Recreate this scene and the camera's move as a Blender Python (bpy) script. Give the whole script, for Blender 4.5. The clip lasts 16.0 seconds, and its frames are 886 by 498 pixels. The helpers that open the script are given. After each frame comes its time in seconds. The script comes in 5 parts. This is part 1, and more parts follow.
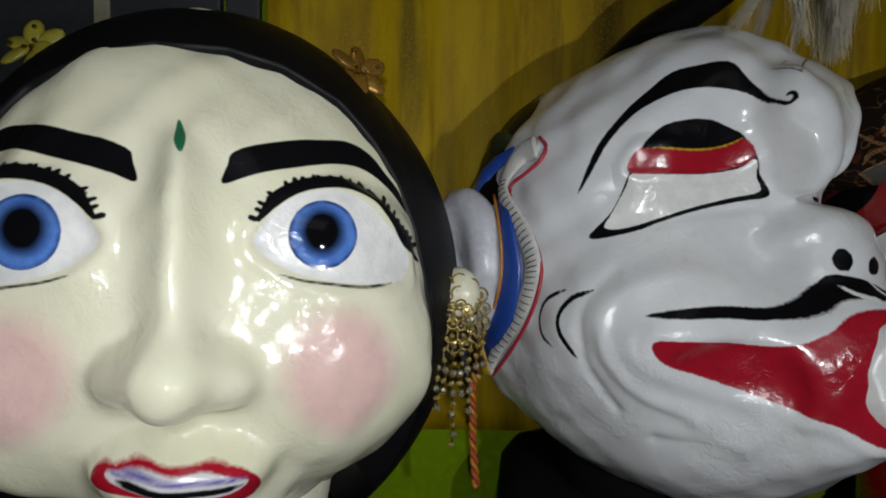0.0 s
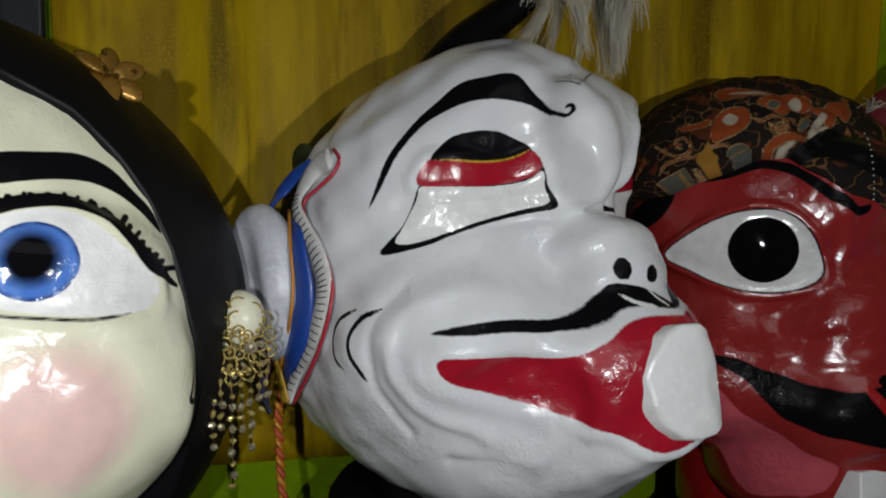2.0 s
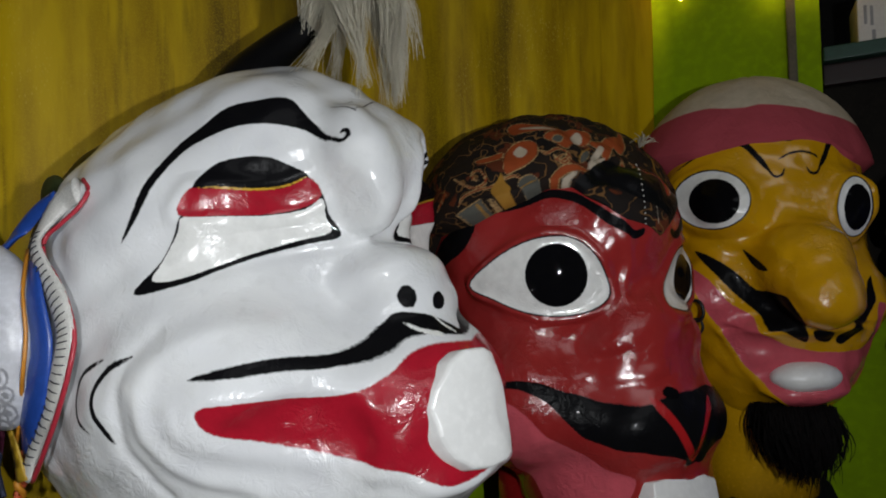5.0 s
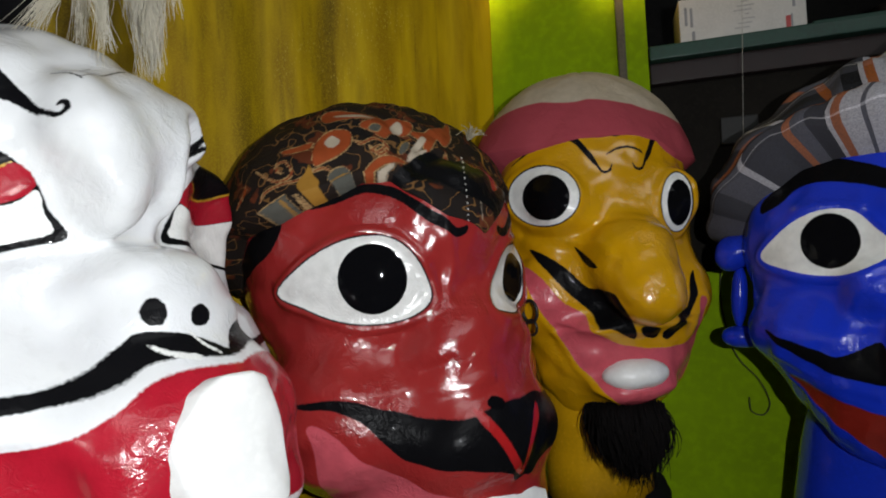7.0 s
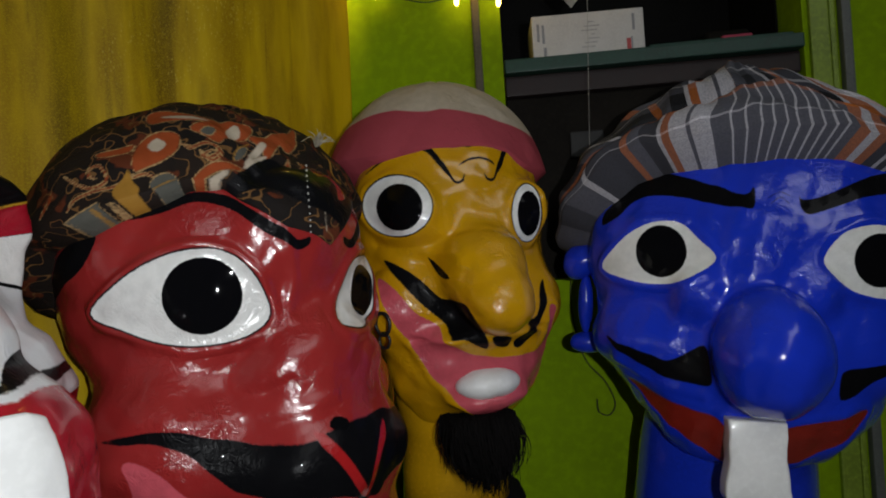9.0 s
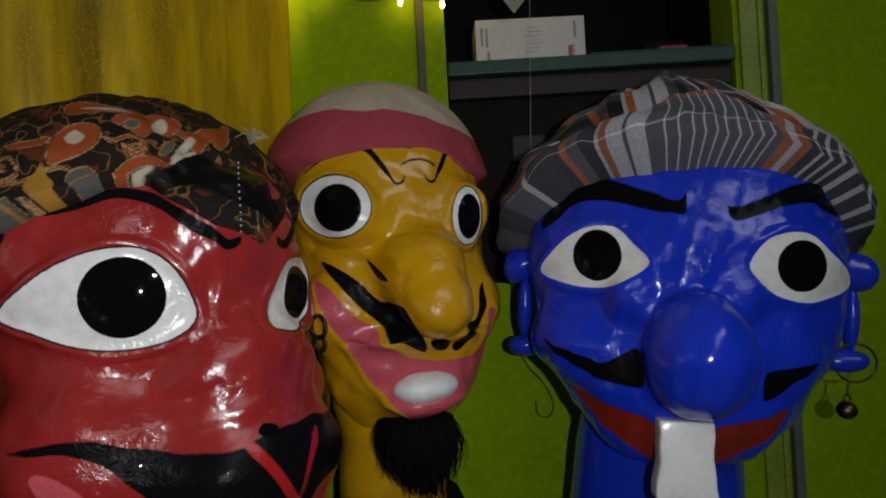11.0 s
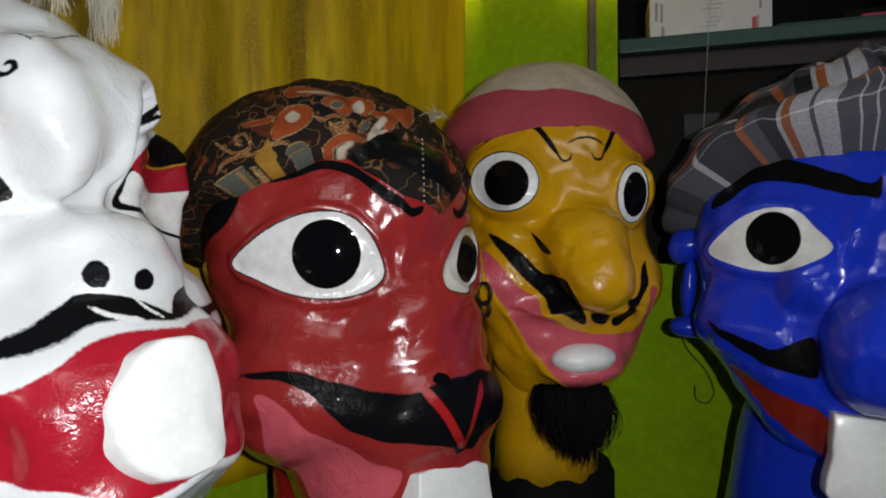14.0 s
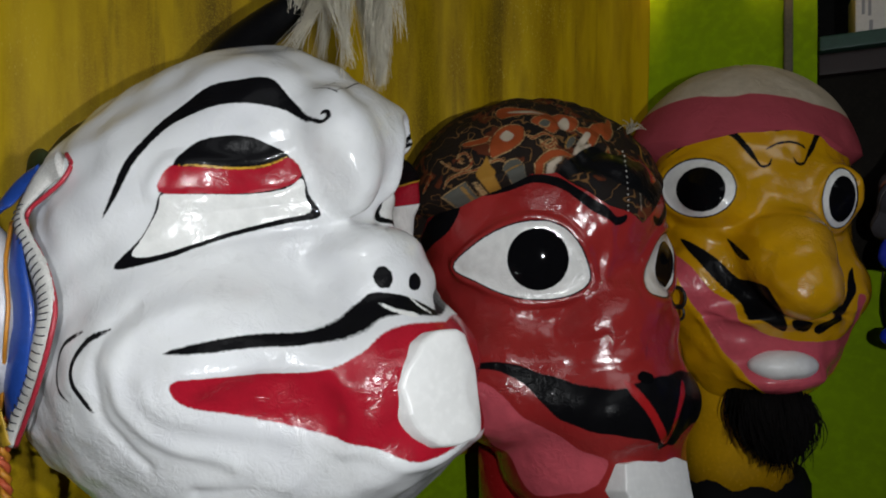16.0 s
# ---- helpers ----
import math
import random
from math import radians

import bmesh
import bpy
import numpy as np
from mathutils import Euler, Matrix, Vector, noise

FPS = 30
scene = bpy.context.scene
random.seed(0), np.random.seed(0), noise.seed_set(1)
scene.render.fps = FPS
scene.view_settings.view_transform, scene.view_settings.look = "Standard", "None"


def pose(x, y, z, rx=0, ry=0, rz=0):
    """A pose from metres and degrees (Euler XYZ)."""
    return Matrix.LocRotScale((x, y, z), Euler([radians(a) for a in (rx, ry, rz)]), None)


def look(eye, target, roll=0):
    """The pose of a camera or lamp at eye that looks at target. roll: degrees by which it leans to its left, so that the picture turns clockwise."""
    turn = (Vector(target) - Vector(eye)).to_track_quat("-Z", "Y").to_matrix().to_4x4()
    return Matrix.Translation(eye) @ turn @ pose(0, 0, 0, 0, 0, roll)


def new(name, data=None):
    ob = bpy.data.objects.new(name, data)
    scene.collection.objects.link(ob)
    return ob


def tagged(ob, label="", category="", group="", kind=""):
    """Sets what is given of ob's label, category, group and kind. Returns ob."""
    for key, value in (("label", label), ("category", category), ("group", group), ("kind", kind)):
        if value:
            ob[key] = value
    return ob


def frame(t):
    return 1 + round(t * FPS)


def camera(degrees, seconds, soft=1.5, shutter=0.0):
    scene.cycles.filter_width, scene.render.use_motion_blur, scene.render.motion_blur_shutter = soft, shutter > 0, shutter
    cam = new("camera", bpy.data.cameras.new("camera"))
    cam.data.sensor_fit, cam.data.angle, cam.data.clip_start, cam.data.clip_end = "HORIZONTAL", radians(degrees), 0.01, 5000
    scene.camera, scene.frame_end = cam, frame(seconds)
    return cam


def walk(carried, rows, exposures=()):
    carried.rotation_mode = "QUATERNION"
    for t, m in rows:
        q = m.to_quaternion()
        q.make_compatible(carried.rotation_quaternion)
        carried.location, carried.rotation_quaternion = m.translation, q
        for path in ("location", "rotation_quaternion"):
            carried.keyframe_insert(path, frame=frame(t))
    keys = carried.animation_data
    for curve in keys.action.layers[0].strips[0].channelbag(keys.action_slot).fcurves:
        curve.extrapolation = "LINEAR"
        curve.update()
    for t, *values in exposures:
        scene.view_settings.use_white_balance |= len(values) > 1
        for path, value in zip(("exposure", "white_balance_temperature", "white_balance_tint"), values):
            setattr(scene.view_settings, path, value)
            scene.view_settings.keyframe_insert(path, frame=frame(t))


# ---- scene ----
cam = camera(71.7, 16.0, soft=1.9)
PATH = [
    (0, (0.011, 0.009, 1.438), (0.067, 2.001, 1.27), 1.4),
    (0.5, (0.06, 0.009, 1.44), (0.213, 2.0, 1.317), 0.6),
    (1, (0.064, 0.02, 1.439), (0.319, 2.0, 1.318), 0.8),
    (1.5, (0.104, 0.028, 1.44), (0.419, 1.999, 1.317), 0.7),
    (2, (0.14, 0.038, 1.442), (0.543, 1.993, 1.323), 0.4),
    (2.5, (0.165, 0.042, 1.445), (0.638, 1.982, 1.343), 0.1),
    (3, (0.184, 0.042, 1.443), (0.73, 1.964, 1.355), -0.3),
    (5.5, (0.265, 0.052, 1.41), (1.194, 1.823, 1.455), -2.6),
    (6, (0.312, 0.062, 1.407), (1.335, 1.781, 1.416), -3.2),
    (6.5, (0.371, 0.084, 1.409), (1.477, 1.75, 1.442), -3.7),
    (7, (0.379, 0.093, 1.41), (1.562, 1.705, 1.443), -3.3),
    (7.5, (0.41, 0.119, 1.41), (1.676, 1.667, 1.416), -3.7),
    (8, (0.431, 0.109, 1.42), (1.768, 1.597, 1.437), -4.2),
    (8.5, (0.434, 0.092, 1.417), (1.847, 1.507, 1.439), -3.8),
    (9, (0.439, 0.083, 1.419), (1.912, 1.436, 1.443), -3.7),
    (9.5, (0.46, 0.078, 1.419), (1.989, 1.367, 1.446), -3.8),
    (12, (0.454, 0.078, 1.409), (2.039, 1.297, 1.431), -3.1),
    (12.5, (0.441, 0.074, 1.402), (1.94, 1.398, 1.408), -2.2),
    (13, (0.437, 0.07, 1.41), (1.851, 1.485, 1.393), -2.5),
    (13.5, (0.417, 0.061, 1.403), (1.75, 1.553, 1.393), -1.2),
    (14, (0.397, 0.053, 1.405), (1.632, 1.626, 1.378), -0.6),
    (14.5, (0.382, 0.053, 1.404), (1.551, 1.676, 1.387), -0.5),
    (15, (0.351, 0.035, 1.412), (1.42, 1.724, 1.388), -0.3),
    (15.5, (0.309, 0.029, 1.414), (1.287, 1.774, 1.375), 0.0),
    (16, (0.259, 0.024, 1.421), (1.096, 1.84, 1.389), -0.4),
]
walk(cam, [(t, look(eye, target, roll)) for t, eye, target, roll in PATH],
     exposures=[(0, -0.5), (1.5, -0.4), (3, 0.0), (5.5, 0.2), (6.5, 0.78), (7.5, 0.9), (8.2, 0.65), (9, 0.55), (12, 0.52), (13, 0.63), (14, 0.8), (15, 0.72), (16, 0.27)])

# ---- world and lamps ----
world = bpy.data.worlds.new("world")
scene.world = world
world.use_nodes = True
world.node_tree.nodes["Background"].inputs[0].default_value = (0.75, 0.85, 1.0, 1)
world.node_tree.nodes["Background"].inputs[1].default_value = 0.02


def added_lamp(eye, target, watts, wide, high, colour, spread=180):
    data = bpy.data.lights.new("added_light", "AREA")
    data.shape, data.size, data.size_y, data.energy, data.color = "RECTANGLE", wide, high, watts, colour
    data.spread = radians(spread)
    ob = new("added_light", data)
    ob.matrix_world = look(eye, target)
    return ob


# two tiny fixed lamps stand in for a light carried with the camera
added_lamp((0.42, -0.12, 1.44), (0.8, 0.9, 1.32), 4.3, 0.014, 0.014, (0.95, 0.98, 1.0))
added_lamp((0.02, -0.20, 1.45), (-0.32, 0.77, 1.34), 1.75, 0.014, 0.014, (0.95, 0.98, 1.0), 95)
# wide unseen lamp overhead, added as soft fill
added_lamp((0.6, -1.1, 2.8), (0.7, 0.4, 1.2), 7.4, 1.9, 0.9, (0.95, 0.98, 1.0))

# ---- materials ----
def nodes_of(name):
    m = bpy.data.materials.new(name)
    m.use_nodes = True
    nt = m.node_tree
    return m, nt, nt.nodes["Principled BSDF"]


def add_node(nt, kind, **values):
    n = nt.nodes.new(kind)
    for key, value in values.items():
        if key in n.inputs:
            n.inputs[key].default_value = value
    return n


def texture_coords(nt):
    return add_node(nt, "ShaderNodeTexCoord").outputs["Object"]


def noise_of(nt, where, scale, detail=3.0, rough=0.55):
    n = add_node(nt, "ShaderNodeTexNoise", Scale=scale, Detail=detail, Roughness=rough)
    nt.links.new(where, n.inputs["Vector"])
    return n.outputs["Fac"]


def ramp(nt, value, a, b):
    n = add_node(nt, "ShaderNodeMapRange")
    n.inputs["From Min"].default_value, n.inputs["From Max"].default_value = a, b
    nt.links.new(value, n.inputs["Value"])
    return n.outputs["Result"]


def mixed(nt, fac, a, b, how="MIX"):
    n = nt.nodes.new("ShaderNodeMix")
    n.data_type, n.blend_type = "RGBA", how
    for socket, value in ((n.inputs[0], fac), (n.inputs[6], a), (n.inputs[7], b)):
        if isinstance(value, (int, float)):
            socket.default_value = value
        elif isinstance(value, tuple):
            socket.default_value = (*value, 1)
        else:
            nt.links.new(value, socket)
    return n.outputs[2]


def bumped(nt, bsdf, heights, distance=0.002, calm=None):
    """heights: (value, strength) pairs, chained; calm: where the surface is smooth."""
    last = None
    for value, strength in heights:
        b = add_node(nt, "ShaderNodeBump", Strength=strength, Distance=distance)
        nt.links.new(value, b.inputs["Height"])
        if calm:
            less = add_node(nt, "ShaderNodeMapRange")
            less.inputs["To Min"].default_value, less.inputs["To Max"].default_value = strength, strength * 0.08
            nt.links.new(calm, less.inputs["Value"])
            nt.links.new(less.outputs["Result"], b.inputs["Strength"])
        if last:
            nt.links.new(last, b.inputs["Normal"])
        last = b.outputs["Normal"]
    nt.links.new(last, bsdf.inputs["Normal"])


def plain(name, colour, rough=0.5, vary=0.25, scale=18, bump=0.3, metal=0.0, coat=0.0, distance=0.002):
    """A surface of one paint or cloth, uneven at two scales."""
    m, nt, b = nodes_of(name)
    where = texture_coords(nt)
    big, small = noise_of(nt, where, scale), noise_of(nt, where, scale * 9, 4)
    dark = tuple(c * (1 - vary) for c in colour)
    c = mixed(nt, ramp(nt, big, 0.3, 0.7), dark, colour)
    c = mixed(nt, ramp(nt, small, 0.45, 0.75), c, tuple(min(1, v * (1 + vary * 0.5)) for v in colour))
    nt.links.new(c, b.inputs["Base Color"])
    r = add_node(nt, "ShaderNodeMapRange")
    r.inputs["To Min"].default_value, r.inputs["To Max"].default_value = rough * 0.8, min(1, rough * 1.25)
    nt.links.new(small, r.inputs["Value"])
    nt.links.new(r.outputs["Result"], b.inputs["Roughness"])
    b.inputs["Metallic"].default_value, b.inputs["Coat Weight"].default_value = metal, coat
    if rough > 0.8:
        b.inputs["Specular IOR Level"].default_value = 0.1
    bumped(nt, b, [(big, bump), (small, bump * 0.5)], distance)
    return m

# ---- building helpers ----
def mesh_object(name, verts, faces, material, parent=None, label="", smooth=True):
    data = bpy.data.meshes.new(name)
    data.from_pydata([tuple(v) for v in verts], [], [tuple(f) for f in faces])
    data.materials.append(material)
    if smooth:
        data.polygons.foreach_set("use_smooth", [True] * len(data.polygons))
    data.update()
    ob = new(name, data)
    ob.parent = parent
    return tagged(ob, label)


def part(name, bm, material, parent, label="", smooth=False):
    data = bpy.data.meshes.new(name)
    bm.to_mesh(data)
    bm.free()
    data.materials.append(material)
    if smooth:
        data.polygons.foreach_set("use_smooth", [True] * len(data.polygons))
    ob = new(name, data)
    ob.parent = parent
    return tagged(ob, label)


def box_bm(lo, hi, bevel=0.004, segments=2):
    bm = bmesh.new()
    bmesh.ops.create_cube(bm, size=1)
    for v in bm.verts:
        v.co = Vector([(a + b) / 2 + c * (b - a) for a, b, c in zip(lo, hi, v.co)])
    if bevel:
        bmesh.ops.bevel(bm, geom=bm.edges[:], offset=bevel, segments=segments, profile=0.6, affect="EDGES")
    return bm


def thing(name, m, label, category, group="", kind=""):
    ob = new(name)
    ob.matrix_world = m
    ob.empty_display_size = 0.05
    return tagged(ob, label, category, group, kind)


def solid(name, lo, hi, material, m=None, label="", category="", kind="structure", bevel=0.004):
    ob = part(name, box_bm(lo, hi, bevel), material, None)
    if m is not None:
        ob.matrix_world = m
    return tagged(ob, label, category, "", kind)


green_paint = plain("green_wall_paint", (0.23, 0.37, 0.003), 0.82, 0.2, 5, 0.3)
dark_wood = plain("dark_wood", (0.010, 0.010, 0.010), 0.85, 0.4, 10, 0.3)
black_paint = plain("black_paint", (0.006, 0.006, 0.006), 0.6)
dull_floor = plain("grey_cement", (0.22, 0.21, 0.19), 0.7, 0.3, 6, 0.3)
dull_white = plain("white_wash", (0.55, 0.55, 0.5), 0.7, 0.2, 4, 0.3)
def satin():
    m, nt, b = nodes_of("yellow_satin")
    where = texture_coords(nt)
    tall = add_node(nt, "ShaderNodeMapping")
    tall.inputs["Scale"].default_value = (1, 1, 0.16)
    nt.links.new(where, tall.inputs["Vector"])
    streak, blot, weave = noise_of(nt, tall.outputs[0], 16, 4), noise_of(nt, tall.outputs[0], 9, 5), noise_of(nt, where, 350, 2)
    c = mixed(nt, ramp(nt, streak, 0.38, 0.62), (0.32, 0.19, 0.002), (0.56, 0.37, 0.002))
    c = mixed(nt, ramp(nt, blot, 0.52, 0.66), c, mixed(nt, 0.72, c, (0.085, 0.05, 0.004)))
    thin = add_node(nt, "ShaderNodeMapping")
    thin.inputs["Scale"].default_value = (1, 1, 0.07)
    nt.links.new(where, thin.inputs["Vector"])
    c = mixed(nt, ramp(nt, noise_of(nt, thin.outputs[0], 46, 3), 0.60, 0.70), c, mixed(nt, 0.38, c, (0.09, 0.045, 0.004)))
    # gold-thread weave, with its sparkle put into the colour as pale flecks
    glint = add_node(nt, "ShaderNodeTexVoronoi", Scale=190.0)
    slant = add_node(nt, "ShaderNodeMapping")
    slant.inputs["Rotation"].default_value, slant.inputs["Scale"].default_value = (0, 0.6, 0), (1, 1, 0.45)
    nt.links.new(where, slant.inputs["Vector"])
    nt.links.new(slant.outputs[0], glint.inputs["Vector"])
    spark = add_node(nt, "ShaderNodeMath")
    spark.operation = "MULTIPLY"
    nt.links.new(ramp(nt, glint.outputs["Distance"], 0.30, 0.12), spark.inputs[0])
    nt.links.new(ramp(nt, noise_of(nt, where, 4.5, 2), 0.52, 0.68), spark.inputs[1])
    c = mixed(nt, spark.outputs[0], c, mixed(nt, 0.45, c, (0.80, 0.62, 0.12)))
    c = mixed(nt, ramp(nt, weave, 0.45, 1.0), c, (0.52, 0.37, 0.006))
    nt.links.new(c, b.inputs["Base Color"])
    b.inputs["Roughness"].default_value, b.inputs["Specular IOR Level"].default_value = 0.55, 0.18
    bumped(nt, b, [(streak, 0.3), (weave, 0.04)], 0.004)
    return m


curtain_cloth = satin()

# walls: the long one behind the curtain, and the slanting one with the open cabinet
WALL_Y = 1.26
CORNER = Vector((1.41, WALL_Y, 0))
SIDE = pose(CORNER.x, CORNER.y, 0, 0, 0, -53.0)   # its x runs along the slanting wall, its -y faces the room
solid("floor", (-3.2, -3.2, -0.1), (4.6, 2.6, 0), dull_floor, label="plain grey cement floor", category="floor")
solid("wall_back", (-3.0, 0, 0), (1.41, 0.12, 2.9), green_paint, pose(0, WALL_Y, 0), "bright green painted wall", "wall")
# slanting wall, with an opening for the cabinet
CAB0, CAB1 = 0.385, 1.075
for i, (lo, hi) in enumerate((((0, 0, 0), (CAB0, 0.12, 2.9)), ((CAB1, 0, 0), (4.2, 0.12, 2.9)), ((CAB0, 0, 2.3), (CAB1, 0.12, 2.9)), ((CAB0, 0, 0), (CAB1, 0.12, 1.345)))):
    solid("wall_side_%d" % (i + 1), lo, hi, green_paint, SIDE, "bright green painted wall beside a dark cabinet", "wall", bevel=0)
solid("wall_left", (-3.1, -3.0, 0), (-3.0, 1.26, 2.9), dull_white, None, "plain whitewashed wall", "wall")
solid("wall_front", (-3.0, -3.1, 0), (4.5, -3.0, 2.9), dull_white, None, "plain whitewashed wall", "wall")
solid("wall_right", (4.4, -3.0, 0), (4.5, 2.4, 2.9), dull_white, None, "plain whitewashed wall", "wall")
solid("ceiling", (-3.2, -3.2, 2.9), (4.6, 2.6, 3.0), dull_white, None, "plain pale ceiling", "ceiling")

# the curtain: a pleated sheet
def curtain():
    nx, nz = 420, 40
    xs, zs = np.linspace(-0.303, 1.395, nx), np.linspace(0.955, 2.75, nz)
    X, Z = np.meshgrid(xs, zs)
    drop = (Z - 0.955) / 1.8
    fold = 0.010 * np.sin(X * 13 + 1.5 * np.sin(X * 3.1)) + 0.005 * np.sin(X * 29 + 2 * np.sin(X * 5 + Z * 1.3)) + 0.003 * np.sin(X * 51 + 3 * Z + 2 * np.sin(X * 9))
    Y = WALL_Y - 0.035 - fold * (0.6 + 0.4 * drop) + 0.003 * np.sin(Z * 9 + X * 4)
    Zb = Z + (1 - drop) * 0.012 * np.sin(X * 5 + 1)
    front = np.stack([X, Y, Zb], -1).reshape(-1, 3)
    back = front + (0, 0.003, 0)
    q = np.arange(nx * nz).reshape(nz, nx)
    f = np.stack([q[:-1, :-1], q[:-1, 1:], q[1:, 1:], q[1:, :-1]], -1).reshape(-1, 4)
    n = nx * nz
    rim = []
    for line in (q[0], q[-1][::-1], q[:, -1], q[::-1, 0]):
        rim += [(b, a, a + n, b + n) for a, b in zip(line[:-1], line[1:])]
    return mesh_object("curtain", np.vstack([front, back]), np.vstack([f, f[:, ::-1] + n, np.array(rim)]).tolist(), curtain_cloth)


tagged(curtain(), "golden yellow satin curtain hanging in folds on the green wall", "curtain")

# open cabinet in the slanting wall
cabinet = thing("wall_cabinet", SIDE, "dark wooden wall cabinet with a green shelf", "cabinet")
brown_dark = plain("dark_brown_wood", (0.014, 0.012, 0.010), 0.85, 0.4, 12, 0.3)
shelf_green = plain("shelf_green", (0.012, 0.055, 0.038), 0.5, 0.3, 12, 0.3)
part("back_panel", box_bm((CAB0 - 0.02, 0.42, 1.32), (CAB1 + 0.02, 0.44, 2.35)), dark_wood, cabinet)
part("side_panel", box_bm((CAB0 - 0.03, 0.123, 1.32), (CAB0 + 0.004, 0.42, 2.35)), dark_wood, cabinet)
part("side_panel", box_bm((CAB1 - 0.004, 0.123, 1.32), (CAB1 + 0.03, 0.42, 2.35)), dark_wood, cabinet)
part("top_panel", box_bm((CAB0 + 0.004, 0.123, 2.3), (CAB1 - 0.004, 0.42, 2.33)), dark_wood, cabinet)
part("shelf", box_bm((CAB0 + 0.003, -0.014, 1.845), (CAB1 - 0.003, 0.415, 1.878)), shelf_green, cabinet, "dark green shelf board")
part("ledge", box_bm((0.74, 0.03, 1.879), (CAB1 - 0.004, 0.2, 1.896)), shelf_green, cabinet, "thin dark green board")
part("rail", box_bm((CAB0 + 0.003, 0.012, 1.795), (CAB1 - 0.003, 0.05, 1.844)), plain("red_brown_wood", (0.020, 0.009, 0.009), 0.6, 0.4, 12, 0.3), cabinet, "red-brown rail under the shelf")
door = part("door", box_bm((CAB0 + 0.004, 0.03, 1.348), (CAB1 - 0.004, 0.055, 1.793)), brown_dark, cabinet, "dark brown door panel")
part("latch_plate", box_bm((0.535, 0.022, 1.637), (0.615, 0.031, 1.70), 0.003), black_paint, door, "black latch plate")

# long cardboard box with print on its side
carton = thing("printed_carton", SIDE @ pose(0.46, 0.02, 1.879, 0, 0, 1.5), "white printed cardboard carton on the green shelf", "box")
card = plain("white_card", (0.62, 0.60, 0.58), 0.6, 0.12, 20, 0.2)
ink_grey, ink_red = plain("grey_print", (0.28, 0.28, 0.30), 0.6), plain("red_print", (0.5, 0.08, 0.08), 0.6)
body = part("body", box_bm((0, 0, 0), (0.268, 0.12, 0.108), 0.003), card, carton)
for x0, x1, z0, z1, ink in ((.012, .018, .045, .088, ink_grey), (.024, .030, .04, .085, ink_grey), (.026, .033, .006, .03, ink_grey), (.240, .246, .055, .095, ink_grey), (.225, .235, .006, .036, ink_red), (.236, .239, .006, .04, ink_grey)):
    part("print_bar", box_bm((x0, -0.0008, z0), (x1, 0.001, z1), 0), ink, body)
for i in range(7):
    part("print_bar", box_bm((.118 + .008 * (i % 4), -0.0008, .022 + .010 * i), (.150 + .006 * (i % 3), 0.001, .025 + .010 * i), 0), plain("faint_print", (0.46, 0.45, 0.45), 0.6), body)

# small things on and round the cabinet
pink = part("folded_cloth", box_bm((0.915, 0.05, 1.897), (0.985, 0.11, 1.908), 0.004), plain("pink_cloth", (0.42, 0.05, 0.10), 0.8), None)
pink.matrix_world = SIDE
tagged(pink, "small folded pink cloth on the shelf", "cloth")
lid_pot = part("dark_pot", box_bm((0.90, 0.12, 1.897), (1.01, 0.2, 1.945), 0.015, 3), brown_dark, None, smooth=True)
lid_pot.matrix_world = SIDE
tagged(lid_pot, "low dark brown pot on the shelf", "pot")
conduit = part("conduit", box_bm((0.317, -0.018, 0.9), (0.336, 0.0, 2.88), 0.004), plain("grey_brown_pipe", (0.10, 0.085, 0.055), 0.6, 0.4, 20, 0.3), None)
conduit.matrix_world = SIDE
tagged(conduit, "grey-brown conduit strip fixed to the green wall", "conduit", "", "structure")
trim_green = plain("pale_green_trim", (0.24, 0.34, 0.03), 0.5, 0.35, 10, 0.3)
for lo, hi, paint_, tag in (((1.086, -0.012, 0), (1.128, 0, 2.88), trim_green, "pale green door post beside the cabinet"), ((1.132, -0.006, 0), (1.146, 0, 2.88), trim_green, "narrow pale green strip"), ((1.150, -0.022, 0), (1.171, 0, 2.88), plain("grey_pipe", (0.12, 0.13, 0.12), 0.5, 0.3, 20, 0.3), "grey pipe running up the green wall")):
    ob = part("trim", box_bm(lo, hi, 0.004), paint_, None)
    ob.matrix_world = SIDE
    tagged(ob, tag, "trim", "", "structure")
screen = thing("panel_screen", pose(0, WALL_Y - 0.055, 0), "dark grey panel with a pale strip beside the curtain", "panel")
dark_panel = plain("dark_grey_panel", (0.035, 0.038, 0.045), 0.5, 0.3, 8, 0.3)
part("panel", box_bm((-1.6, 0, 0), (-0.385, 0.02, 2.6)), dark_panel, screen)
part("panel", box_bm((-0.375, 0, 0), (-0.312, 0.02, 2.6)), dark_panel, screen)
part("strip", box_bm((-0.617, -0.004, 0), (-0.588, 0.0, 2.6), 0.001), plain("cream_strip", (0.35, 0.32, 0.22), 0.5), screen, "pale cream strip")
# ---- sculpting: smooth unions of ellipsoids, met from outside along rays to a head's middle ----
def turned(rx, ry, rz):
    return np.array(Euler([radians(a) for a in (rx, ry, rz)]).to_matrix())


def blob(c, r, k=0.04, turn=(0, 0, 0), cut=False, both=False):
    """An ellipsoid of a head: middle, radii, softness of its joint; cut: taken away; both: mirrored on the other side too."""
    out = [(np.array(c, float), np.array(r, float), k, turned(*turn), cut)]
    if both:
        out.append((np.array((-c[0], c[1], c[2]), float), np.array(r, float), k, turned(turn[0], -turn[1], -turn[2]), cut))
    return out


